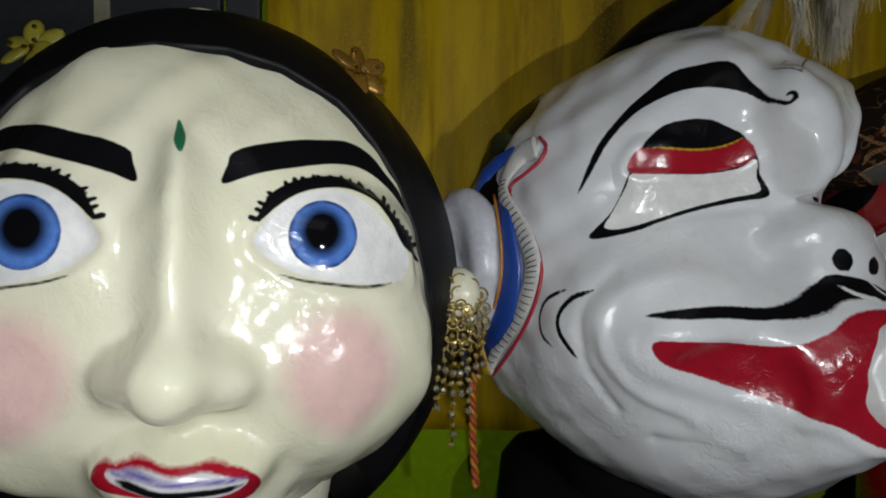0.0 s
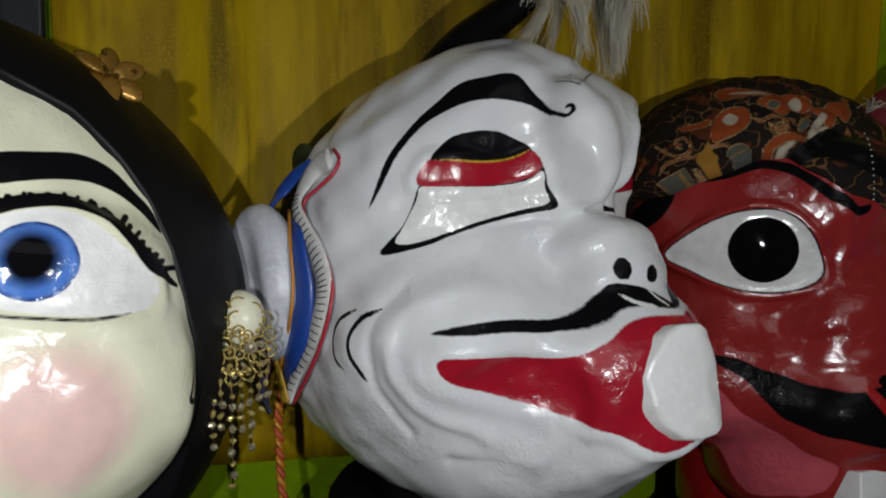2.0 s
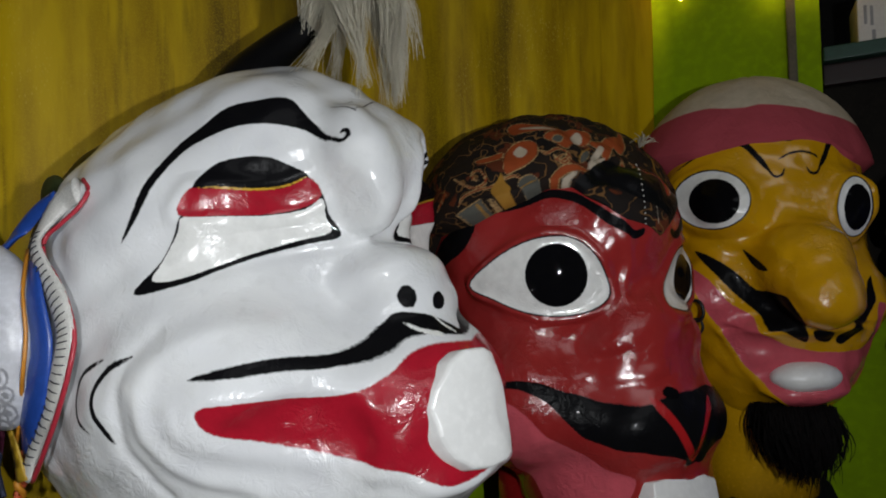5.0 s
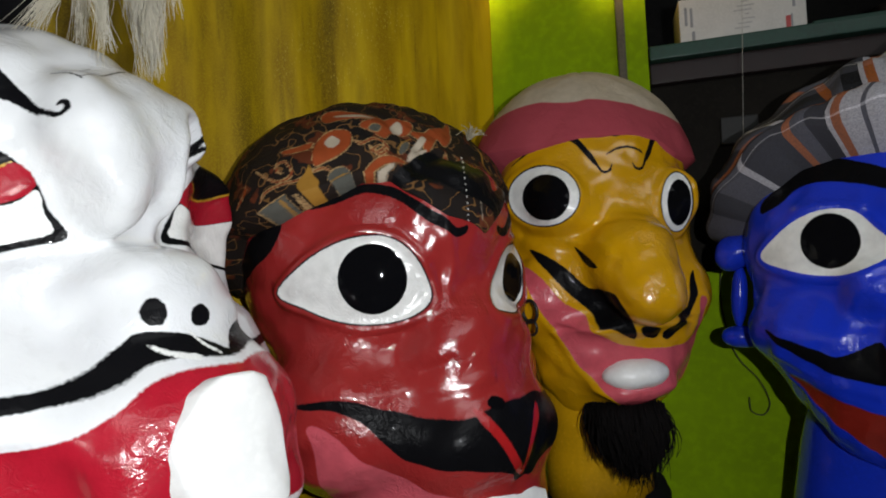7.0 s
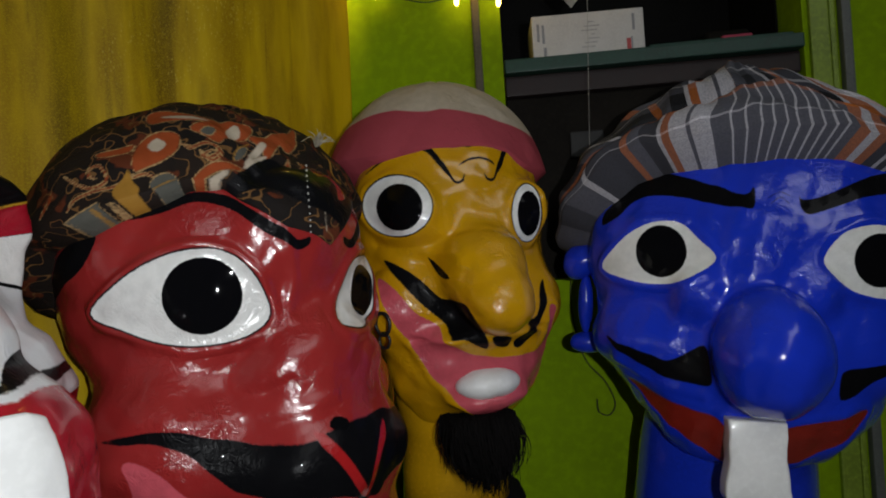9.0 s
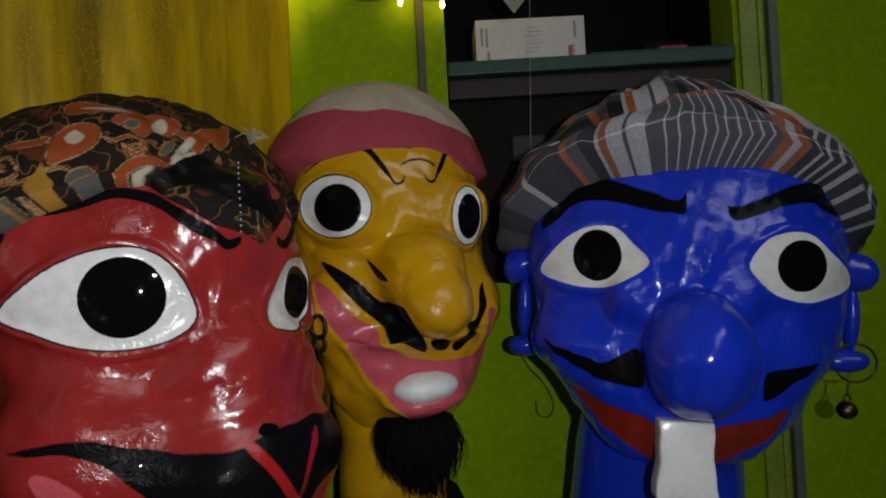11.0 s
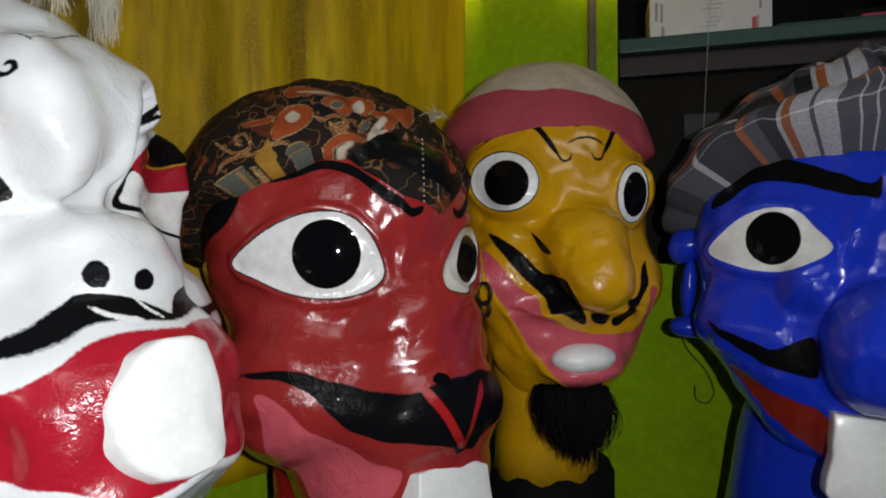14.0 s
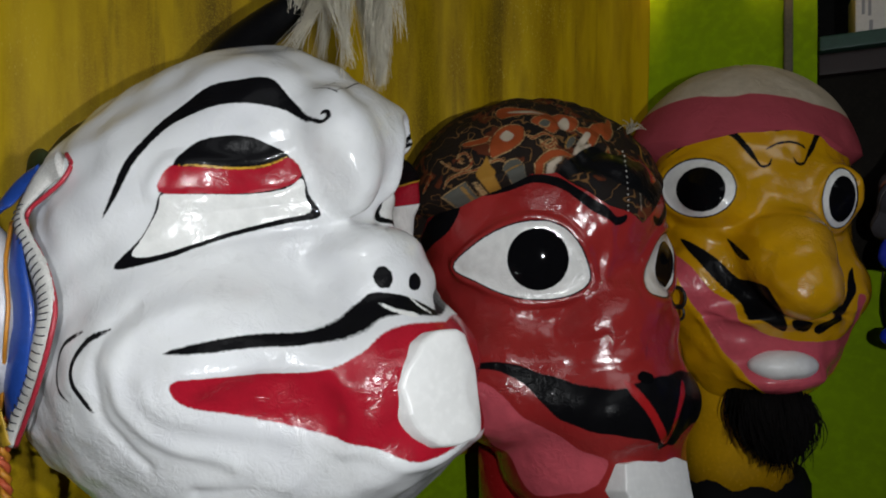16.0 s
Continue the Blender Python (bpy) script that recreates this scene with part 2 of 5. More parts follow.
def field(p, blobs):
    """The distance from points p to the joined blobs."""
    d = None
    for c, r, k, m, cut in blobs:
        q = (p - c) @ m
        k0 = np.linalg.norm(q / r, axis=-1)
        k1 = np.linalg.norm(q / (r * r), axis=-1) + 1e-9
        e = k0 * (k0 - 1) / k1
        if d is None:
            d = e
        elif cut:
            h = np.clip(0.5 - 0.5 * (d + e) / k, 0, 1)
            d = d * (1 - h) - e * h + k * h * (1 - h)
        else:
            h = np.clip(0.5 + 0.5 * (d - e) / k, 0, 1)
            d = d * (1 - h) + e * h - k * h * (1 - h)
    return d


def reach(ways, blobs, far=0.62, near=0.03):
    """How far from the middle the surface lies along each way."""
    r = np.full(len(ways), far)
    for _ in range(34):
        d = field(ways * r[:, None], blobs)
        r = np.maximum(r - 0.72 * d, near)
    return r


def ways_of(az, el):
    az, el = np.radians(az), np.radians(el)
    return np.stack([np.sin(az) * np.cos(el), -np.cos(az) * np.cos(el), np.sin(el)], -1)

# ---- the five heads: place and turn, and the blobs of which each is moulded (x across the face, -y its front, z up) ----
# the stretches, round and up, in which a head is seen closely
SEEN = {"P": (-70, 95), "W": (-125, 85), "R": (-110, 55), "Y": (-95, 75), "B": (-90, 90)}
HEADS = {
    "P": (pose(-0.253, 0.768, 1.374, -3, 0, 12),
          blob((0, 0, -.035), (.275, .225, .305)) + blob((0, -.212, -.03), (.024, .045, .13), .035) + blob((0, -.255, -.105), (.036, .034, .034), .03)
          + blob((.036, -.232, -.112), (.027, .028, .024), .02, both=True) + blob((.14, -.135, -.12), (.1, .08, .1), .07, both=True)
          + blob((.15, -.165, .01), (.075, .035, .05), .02, (0, 0, 26), both=True) + blob((0, -.212, -.2), (.075, .035, .028), .03) + blob((0, -.18, -.28), (.08, .06, .06), .06)),
    "W": (pose(.37, .98, 1.43, -12, 0, 35),
          blob((0, 0.018, -0.003), (0.261, 0.24, 0.24)) + blob((0.134, -0.071, -0.172), (0.149, 0.147, 0.12), 0.05, both=True) + blob((0, -0.161, -0.229), (0.162, 0.171, 0.12), 0.05)
          + blob((0, -0.243, -0.114), (0.077, 0.057, 0.043), 0.04) + blob((0, -0.05, -0.311), (0.204, 0.199, 0.121), 0.11) + blob((0, -0.102, 0.097), (0.17, 0.157, 0.134), 0.06)
          + blob((0.177, 0.057, -0.157), (0.09, 0.153, 0.162), 0.1, both=True) + blob((0.053, -0.255, 0.049), (0.05, 0.042, 0.08), 0.03, both=True) + blob((0, -0.231, -0.317), (0.114, 0.091, 0.039), 0.04)
          + blob((0, -0.212, -0.077), (0.087, 0.077, 0.037), 0.025) + blob((0.157, -0.165, -0.003), (0.086, 0.075, 0.096), 0.02) + blob((0.157, -0.22, -0.018), (0.097, 0.051, 0.081), 0.03, (0, 0, 35), cut=True, both=True)
          + blob((0.198, -0.203, -0.246), (0.073, 0.02, 0.05), 0.03, (0, 0, 40), cut=True, both=True) + blob((0.063, -0.264, 0.011), (0.036, 0.073, 0.089), 0.02, cut=True)
          + blob((0, -.24, .085), (.05, .05, .06), .03)),
    "R": (pose(.952, 1.062, 1.38, -3, 0, 9),
          blob((0, .0, .03), (.25, .225, .265)) + blob((0, -.156, -.25), (.165, .15, .11), .06) + blob((.142, -.062, -.205), (.13, .13, .125), .05, both=True) + blob((0, -.11, -.37), (.17, .17, .1), .05)
           + blob((0, -.205, -.122), (.11, .07, .085), .06)
          + blob((.125, -.125, -.02), (.09, .045, .075), .03, (0, 0, 42), both=True) + blob((0, -.2, .08), (.1, .05, .08), .06) + blob((.105, -.165, -.03), (.075, .05, .07), .03)),
    "Y": (pose(1.424, .977, 1.40, 0, 0, -28),
          blob((0, -0.023, 0.098), (0.204, 0.166, 0.263)) + blob((0, -0.184, -0.009), (0.085, 0.094, 0.086), 0.035) + blob((0, -0.261, -0.071), (0.065, 0.061, 0.056), 0.05)
          + blob((0, -0.074, -0.186), (0.162, 0.124, 0.142), 0.05) + blob((0.099, -0.14, 0.1), (0.064, 0.055, 0.06), 0.03, both=True) + blob((0.127, -0.069, -0.076), (0.089, 0.098, 0.089), 0.05, both=True)
          + blob((0, -0.18, -0.132), (0.106, 0.037, 0.012), 0.03) + blob((0, -0.173, -0.248), (0.083, 0.049, 0.028), 0.03)),
    "B": (pose(1.708, 0.479, 1.347, 0, 4, -64.5),
          blob((0.03, -0.001, 0.015), (0.29, 0.19, 0.298)) + blob((0.018, -0.046, -0.172), (0.216, 0.183, 0.165), 0.06) + blob((0.152, -0.05, 0.037), (0.114, 0.11, 0.116), 0.06, both=True)
          + blob((0.15, -0.063, -0.118), (0.116, 0.111, 0.067), 0.05, both=True) + blob((0, -0.145, 0), (0.085, 0.07, 0.125), 0.035) + blob((0.017, -0.238, -0.116), (0.087, 0.099, 0.106), 0.022)
          + blob((-0.005, -0.12, -0.27), (0.135, 0.065, 0.065), 0.04)
          + blob((.088, -.165, -.025), (.04, .05, .042), .03, both=True)),
}

# what covers each head: blobs about the same middle
CAPS = {
    "P": blob((0, .033, -.065), (.317, .254, .338)),
    "R": blob((0, .010, .074), (.294, .236, .243)),
    "Y": blob((0, .02, .158), (.246, .19, .240)),
    "B": blob((.007, -.015, .087), (.344, .205, .280)) + blob((-.01, -.035, .246), (.146, .117, .122), .06),
}

PAINT = {}


def paint(head, layer, kind, spots, mirror, half):
    PAINT.setdefault(head, []).append((layer, kind, np.array(spots), half))
    if mirror:
        PAINT[head].append((layer, kind, np.array(spots) * (-1, 1), half))


def rounded(p, closed, n=4):
    """The points of p and n - 1 more between each two, on a smooth line."""
    q = np.vstack([p[-1], p, p[0], p[1]]) if closed else np.vstack([2 * p[0] - p[1], p, 2 * p[-1] - p[-2]])
    out = []
    for i in range(1, len(q) - 2):
        for s in np.arange(n) / n:
            a, b, c, d = q[i - 1:i + 3]
            out.append(0.5 * (2 * b + (c - a) * s + (2 * a - 5 * b + 4 * c - d) * s * s + (3 * b - a - 3 * c + d) * s ** 3))
    if not closed:
        out.append(p[-1])
    return np.array(out)


def mark_distance(az, el, r, kind, spots, half):
    """Metres from each place on a head to the edge of a painted mark, negative within it."""
    squeeze = np.cos(np.radians(spots[:, 1].mean()))
    p = rounded(spots, kind == "fill") * (squeeze, 1)
    x, y = az * squeeze, el
    out = np.full(len(az), 9.0)
    pad = 4
    near = (x > p[:, 0].min() - pad) & (x < p[:, 0].max() + pad) & (y > p[:, 1].min() - pad) & (y < p[:, 1].max() + pad)
    x, y = x[near], y[near]
    best, inside = np.full(len(x), 9e9), np.zeros(len(x), bool)
    pairs = list(zip(p, np.roll(p, -1, 0)))
    if kind == "line":
        pairs = pairs[:-1]
    for k, (a, b) in enumerate(pairs):
        u = b - a
        s = np.clip(((x - a[0]) * u[0] + (y - a[1]) * u[1]) / (u @ u + 1e-9), 0, 1)
        d = np.hypot(x - a[0] - s * u[0], y - a[1] - s * u[1])
        if kind == "line":
            f = (k + s) / len(pairs)
            d = d - np.degrees(half) / 0.23 * np.clip(np.minimum(f, 1 - f) * 5 + 0.35, 0.35, 1)
        best = np.minimum(best, d)
        if kind == "fill":
            cross = (a[1] > y) != (b[1] > y)
            inside ^= cross & (x < (b[0] - a[0]) * (y - a[1]) / (b[1] - a[1] + 1e-12) + a[0])
    best = np.where(inside, -best, best)
    out[near] = np.radians(best) * r[near]
    return out


def grid_angles(n_front, n_el, lo=-84.0, hi=88.0, span=128.0):
    front = np.linspace(-span, span, n_front)
    back = np.linspace(span, 360 - span, 36)[1:-1]
    return np.concatenate([front, back, [360 - span]]), np.linspace(lo, hi, n_el)


def radial(blobs, az, el, step=3):
    """Distances of the surface over a grid of angles: coarse first, then mended."""
    ca, ce = az[::step], el[::step]
    ca = np.append(ca, az[-1]) if ca[-1] != az[-1] else ca
    ce = np.append(ce, el[-1]) if ce[-1] != el[-1] else ce
    A, E = np.meshgrid(ca, ce)
    rough = reach(ways_of(A.ravel(), E.ravel()), blobs).reshape(A.shape)
    rough = np.array([np.interp(az, ca, row) for row in rough])
    r = np.array([np.interp(el, ce, col) for col in rough.T]).T
    A, E = np.meshgrid(az, el)
    w = ways_of(A.ravel(), E.ravel())
    r = r.ravel()
    for _ in range(4):
        r = np.maximum(r - 0.8 * field(w * r[:, None], blobs), 0.03)
    return A.ravel(), E.ravel(), w, r


def lumps(v, seed, size=0.0030):
    """Uneven paper and paste: small waves over a moulded surface."""
    rng = np.random.RandomState(seed)
    out = np.zeros(len(v))
    for scale, amp in ((26, 1.0), (60, 0.75), (120, 0.4)):
        for _ in range(4):
            k = rng.normal(size=3)
            out += amp * 0.5 * np.sin(v @ (k / np.linalg.norm(k)) * scale * rng.uniform(0.8, 1.3) + rng.uniform(0, 6.28))
    return out * size


def quads(nv, nu):
    q = np.arange(nv * nu).reshape(nv, nu)
    return np.stack([q[:-1, :-1], q[:-1, 1:], q[1:, 1:], q[1:, :-1]], -1).reshape(-1, 4)


INKS = {  # layer: colour, roughness, softness of its edge in metres
    "black": ((0.005, 0.005, 0.006), 0.3, 0.0007), "white": ((0.88, 0.88, 0.86), 0.18, 0.0005), "pupil": ((0.004, 0.004, 0.005), 0.03, 0.0006),
    "red": ((0.42, 0.010, 0.026), 0.2, 0.0007), "gold": ((0.62, 0.36, 0.02), 0.3, 0.0005), "iris": ((0.03, 0.11, 0.42), 0.1, 0.0006),
    "green": ((0.02, 0.16, 0.07), 0.25, 0.0006), "blush": ((0.82, 0.46, 0.47), 0.2, 0.014), "purple": ((0.16, 0.14, 0.42), 0.25, 0.001),
    "pink": ((0.62, 0.10, 0.13), 0.22, 0.0008), "teeth": ((0.70, 0.68, 0.70), 0.2, 0.0007), "vein": ((0.42, 0.014, 0.016), 0.2, 0.001),
    "orange": ((0.33, 0.065, 0.018), 0.7, 0.0016), "cream": ((0.52, 0.44, 0.34), 0.7, 0.0014), "ochre": ((0.38, 0.19, 0.03), 0.7, 0.0012), "leaf": ((0.10, 0.10, 0.085), 0.7, 0.0012),
    "trace": ((0.42, 0.27, 0.12), 0.7, 0.0007), "maroon": ((0.26, 0.018, 0.010), 0.3, 0.0007), "rim": ((0.012, 0.012, 0.014), 0.25, 0.0006)}


def head_paint(name, base, layers, rough=0.2, wobble=0.0009, second=None, crumple=24.0, coat=0.35, relief=1.0, curls=False):
    """Glossy hand-laid paint with its marks in order."""
    m, nt, b = nodes_of(name)
    where = texture_coords(nt)
    big, mid_, fine = noise_of(nt, where, 9), noise_of(nt, where, 55, 3), noise_of(nt, where, 240, 2)
    dark = tuple(c * 0.86 for c in base)
    c = mixed(nt, ramp(nt, big, 0.35, 0.7), base, second or dark)
    c = mixed(nt, ramp(nt, mid_, 0.55, 0.8), c, tuple(v * 0.9 for v in base))
    if curls:   # small printed sprigs and curling lines of the batik
        off = add_node(nt, "ShaderNodeMath")
        off.operation = "SUBTRACT"
        nt.links.new(noise_of(nt, where, 30, 1.0), off.inputs[0])
        off.inputs[1].default_value = 0.5
        size = add_node(nt, "ShaderNodeMath")
        size.operation = "ABSOLUTE"
        nt.links.new(off.outputs[0], size.inputs[0])
        c = mixed(nt, ramp(nt, noise_of(nt, where, 24, 2), 0.56, 0.60), c, (0.11, 0.028, 0.012))
        c = mixed(nt, ramp(nt, size.outputs[0], 0.016, 0.008), c, (0.17, 0.085, 0.03))
    ragged = add_node(nt, "ShaderNodeMath")
    ragged.operation = "MULTIPLY_ADD"
    nt.links.new(fine, ragged.inputs[0])
    ragged.inputs[1].default_value, ragged.inputs[2].default_value = wobble * 2, -wobble
    shine = calm = dull = None
    for layer in layers:
        ink = layer.split("+")[0]
        colour, r, soft = INKS[ink]
        a = add_node(nt, "ShaderNodeAttribute")
        a.attribute_name = layer
        s = add_node(nt, "ShaderNodeMath")
        s.operation = "ADD"
        nt.links.new(a.outputs["Fac"], s.inputs[0])
        nt.links.new(ragged.outputs[0], s.inputs[1])
        if ink == "pupil" and "iris" in layers:
            soft = 0.006
        f = ramp(nt, s.outputs[0], soft, -soft)
        if ink == "pupil":
            calm = f
        if ink == "blush":
            g = add_node(nt, "ShaderNodeMath")
            g.operation = "MULTIPLY"
            nt.links.new(f, g.inputs[0])
            g.inputs[1].default_value = 0.7
            f = g.outputs[0]
        if ink == "iris":   # darker ring and paler streaks towards the pupil
            ring = ramp(nt, s.outputs[0], -0.0045, -0.0015)
            tone = mixed(nt, ring, (0.07, 0.18, 0.56), (0.010, 0.03, 0.16))
            tone = mixed(nt, ramp(nt, mid_, 0.4, 0.8), tone, (0.12, 0.26, 0.66))
            tone = mixed(nt, ramp(nt, s.outputs[0], -0.010, -0.026), tone, (0.006, 0.010, 0.04))
            c = mixed(nt, f, c, tone)
        else:
            shade = mixed(nt, ramp(nt, mid_, 0.35, 0.75), colour, tuple(v * 0.85 for v in colour))
            c = mixed(nt, f, c, shade)
        if ink in ("black", "pupil", "rim"):   # dull black paint under the varnish
            dull = f if dull is None else mixed(nt, f, dull, (1.0, 1.0, 1.0))
        elif dull is not None:
            dull = mixed(nt, f, dull, (0.0, 0.0, 0.0))
        if shine is None:
            shine = mixed(nt, f, (rough,) * 3, (r,) * 3)
        else:
            shine = mixed(nt, f, shine, (r,) * 3)
    nt.links.new(c, b.inputs["Base Color"])
    wear = mixed(nt, ramp(nt, mid_, 0.5, 0.75), shine, mixed(nt, 0.3, shine, (0.4,) * 3))
    if calm:
        wear = mixed(nt, calm, wear, shine)
    nt.links.new(wear, b.inputs["Roughness"])
    b.inputs["Coat Weight"].default_value, b.inputs["Coat Roughness"].default_value = coat, 0.045
    if dull is not None and coat:
        level = add_node(nt, "ShaderNodeMapRange")
        level.inputs["To Min"].default_value, level.inputs["To Max"].default_value = 0.5, 0.05
        nt.links.new(dull, level.inputs["Value"])
        nt.links.new(level.outputs["Result"], b.inputs["Specular IOR Level"])
    if dull is not None and coat:
        thin = add_node(nt, "ShaderNodeMapRange")
        thin.inputs["To Min"].default_value, thin.inputs["To Max"].default_value = coat, 0.06
        nt.links.new(dull, thin.inputs["Value"])
        nt.links.new(thin.outputs["Result"], b.inputs["Coat Weight"])
    sheets = noise_of(nt, where, crumple, 1.5, 0.4)      # edges of the pasted paper
    wrinkle = add_node(nt, "ShaderNodeTexNoise", Scale=64.0, Detail=3.0, Roughness=0.6, Distortion=1.4)
    nt.links.new(where, wrinkle.inputs["Vector"])
    patch = add_node(nt, "ShaderNodeMath")               # wrinkles lie in patches
    patch.operation = "MULTIPLY"
    nt.links.new(wrinkle.outputs["Fac"], patch.inputs[0])
    nt.links.new(ramp(nt, noise_of(nt, where, 13, 2), 0.42, 0.62), patch.inputs[1])
    if coat == 0:
        b.inputs["Specular IOR Level"].default_value = 0.12
    bumped(nt, b, [(sheets, 0.65 * relief), (patch.outputs[0], 0.5 * relief), (fine, 0.04)], 0.007, calm)
    return m


def close_grid(key):
    a, b = SEEN[key]
    fine = np.arange(a, b, 0.42)
    coarse = np.linspace(b, a + 360, 44)
    el = np.concatenate([np.linspace(-84, -52, 16)[:-1], np.arange(-52, 58, 0.42), np.linspace(58, 88, 20)])
    return np.concatenate([fine, coarse]), el


def moulded_head(key, thing_ob, base, layers, seed, outline=0.0, lid=0.0, lip="", dents=.0030, **look_of):
    """The painted shell of one head, as a part of its thing."""
    blobs = HEADS[key][1]
    az, el = close_grid(key)
    A, E, w, r = radial(blobs, az, el)
    az180 = (A + 180) % 360 - 180
    flat, even = np.zeros(len(r)), np.ones(len(r))
    for ink, high, width in (("white", lid, .009), (lip, .004, .009)):   # raised lids round the eyes, raised lips
        if high:
            d = np.full(len(r), 9.0)
            for l, kind, spots, half in PAINT[key]:
                if l == ink:
                    d = np.minimum(d, mark_distance(az180, E, r, kind, spots, half))
            flat += high * np.exp(-((d - width * .7) / width) ** 2)
            if ink == "white":
                even = np.clip(d / .012, 0.08, 1)
            if ink == lip:
                flat += high * .7 * (1 / (1 + np.exp(d / .004)))
    for ink, high, width in (("ridge", .0042, .0095), ("groove", -.0045, .0085)):   # folds of the skin
        d = np.full(len(r), 9.0)
        for l, kind, spots, half in PAINT[key]:
            if l == ink:
                d = np.minimum(d, mark_distance(az180, E, r, kind, spots, half))
        flat += high * np.exp(-(d / width) ** 2)
    r = r + flat
    v = w * r[:, None]
    v = w * (r + lumps(v, seed, dents) * even)[:, None]
    ob = mesh_object("shell", v, quads(len(el), len(az)).tolist(), head_paint("paint_" + key.lower(), base, layers, **look_of), thing_ob)
    for layer in layers:
        ink = "white" if layer == "rim" else layer
        d = np.full(len(v), 9.0)
        for l, kind, spots, half in PAINT.get(key, ()):
            if l == ink:
                d = np.minimum(d, mark_distance(az180, E, r, kind, spots, half))
        if layer == "rim":
            d = d - outline
        att = ob.data.attributes.new(layer, "FLOAT", "POINT")
        att.data.foreach_set("value", d.astype(np.float32))
    return ob


def cap(key, thing_ob, name, material, line, rows=64, lift=0.006, shape=None, label="", top=89.0):
    """A covering over a head, from the line (degrees round, degrees up) to its crown, with a rolled edge."""
    az, _ = grid_angles(300, 3)
    la = [a for a, _ in line]
    low = np.interp((az + 180) % 360 - 180, la, [e for _, e in line])
    s = np.concatenate([[0, 0, 0.004], np.linspace(0.012, 1, rows - 3) ** 1.15])
    A = np.tile(az, (rows, 1))
    E = low + (top - low) * s[:, None]
    w = ways_of(A.ravel(), E.ravel())
    inner = reach(w, HEADS[key][1])
    outer = np.maximum(reach(w, CAPS[key]), inner + lift)
    if shape:
        outer = outer + shape(A.ravel(), E.ravel(), (E - low).ravel())
    r = outer.reshape(rows, -1)
    r[0] = inner.reshape(rows, -1)[0] - 0.012
    r[1] = inner.reshape(rows, -1)[1] + 0.001
    v = w * r.reshape(-1, 1)
    ob = mesh_object(name, v, quads(rows, len(az)).tolist(), material, thing_ob, label)
    az180 = (A.ravel() + 180) % 360 - 180
    return ob, az180, E.ravel(), r.ravel()


def put_values(ob, name, d):
    att = ob.data.attributes.new(name, "FLOAT", "POINT")
    att.data.foreach_set("value", np.asarray(d, np.float32))


def lathe(name, rings, material, parent, label="", n=48, fold=0.0, folds=9):
    """rings: z, x radius, y radius, x, y."""
    a = np.linspace(0, 2 * np.pi, n, endpoint=False)
    v = [(cx + rx * np.cos(t) * (1 + fold * np.sin(folds * t + z * 9)), cy + ry * np.sin(t) * (1 + fold * np.sin(folds * t + z * 9)), z) for z, rx, ry, cx, cy in rings for t in a]
    f = [(i * n + j, i * n + (j + 1) % n, (i + 1) * n + (j + 1) % n, (i + 1) * n + j) for i in range(len(rings) - 1) for j in range(n)]
    f += [tuple(range(n))[::-1], tuple((len(rings) - 1) * n + j for j in range(n))]
    return mesh_object(name, v, f, material, parent, label)


def tube_mesh(paths, sides=8):
    """Verts and faces of round strands: each path is (points, radii) or (points, radii, flatness)."""
    verts, faces = [], []
    ring = np.linspace(0, 2 * np.pi, sides, endpoint=False)
    for pts, radii, *flat in paths:
        pts = np.asarray(pts, float)
        radii = np.broadcast_to(radii, len(pts))
        tang = np.gradient(pts, axis=0)
        tang /= np.linalg.norm(tang, axis=1)[:, None] + 1e-12
        ref = np.array(flat[1] if len(flat) > 1 else (0.31, 0.17, 0.93))
        side = np.cross(tang, ref)
        side /= np.linalg.norm(side, axis=1)[:, None] + 1e-12
        up = np.cross(side, tang)
        k = flat[0] if flat else 1.0
        base = len(verts)
        for p, r, a, b in zip(pts, radii, side, up):
            verts += [p + r * (np.cos(t) * a + k * np.sin(t) * b) for t in ring]
        n = len(pts)
        faces += [(base + i * sides + j, base + i * sides + (j + 1) % sides, base + (i + 1) * sides + (j + 1) % sides, base + (i + 1) * sides + j) for i in range(n - 1) for j in range(sides)]
        faces += [tuple(base + j for j in range(sides))[::-1], tuple(base + (n - 1) * sides + j for j in range(sides))]
    return verts, faces


def strands(name, paths, material, parent, label="", sides=8):
    v, f = tube_mesh(paths, sides)
    return mesh_object(name, v, f, material, parent, label)


def lump(name, middle, blobs, material, parent, label="", n=40, seed=0, rough=0.0012):
    """A small moulded piece about its own middle."""
    az, el = np.linspace(-180, 180, n * 2), np.linspace(-89.5, 89.5, n)
    A, E = np.meshgrid(az, el)
    w = ways_of(A.ravel(), E.ravel())
    r = reach(w, blobs, far=0.3, near=0.002)
    v = w * (r + lumps(w * r[:, None] * 2, seed, rough))[:, None] + np.array(middle)
    return mesh_object(name, v, quads(n, n * 2).tolist(), material, parent, label)


def arc(points, n=6):
    return rounded(np.array(points, float), False, n)

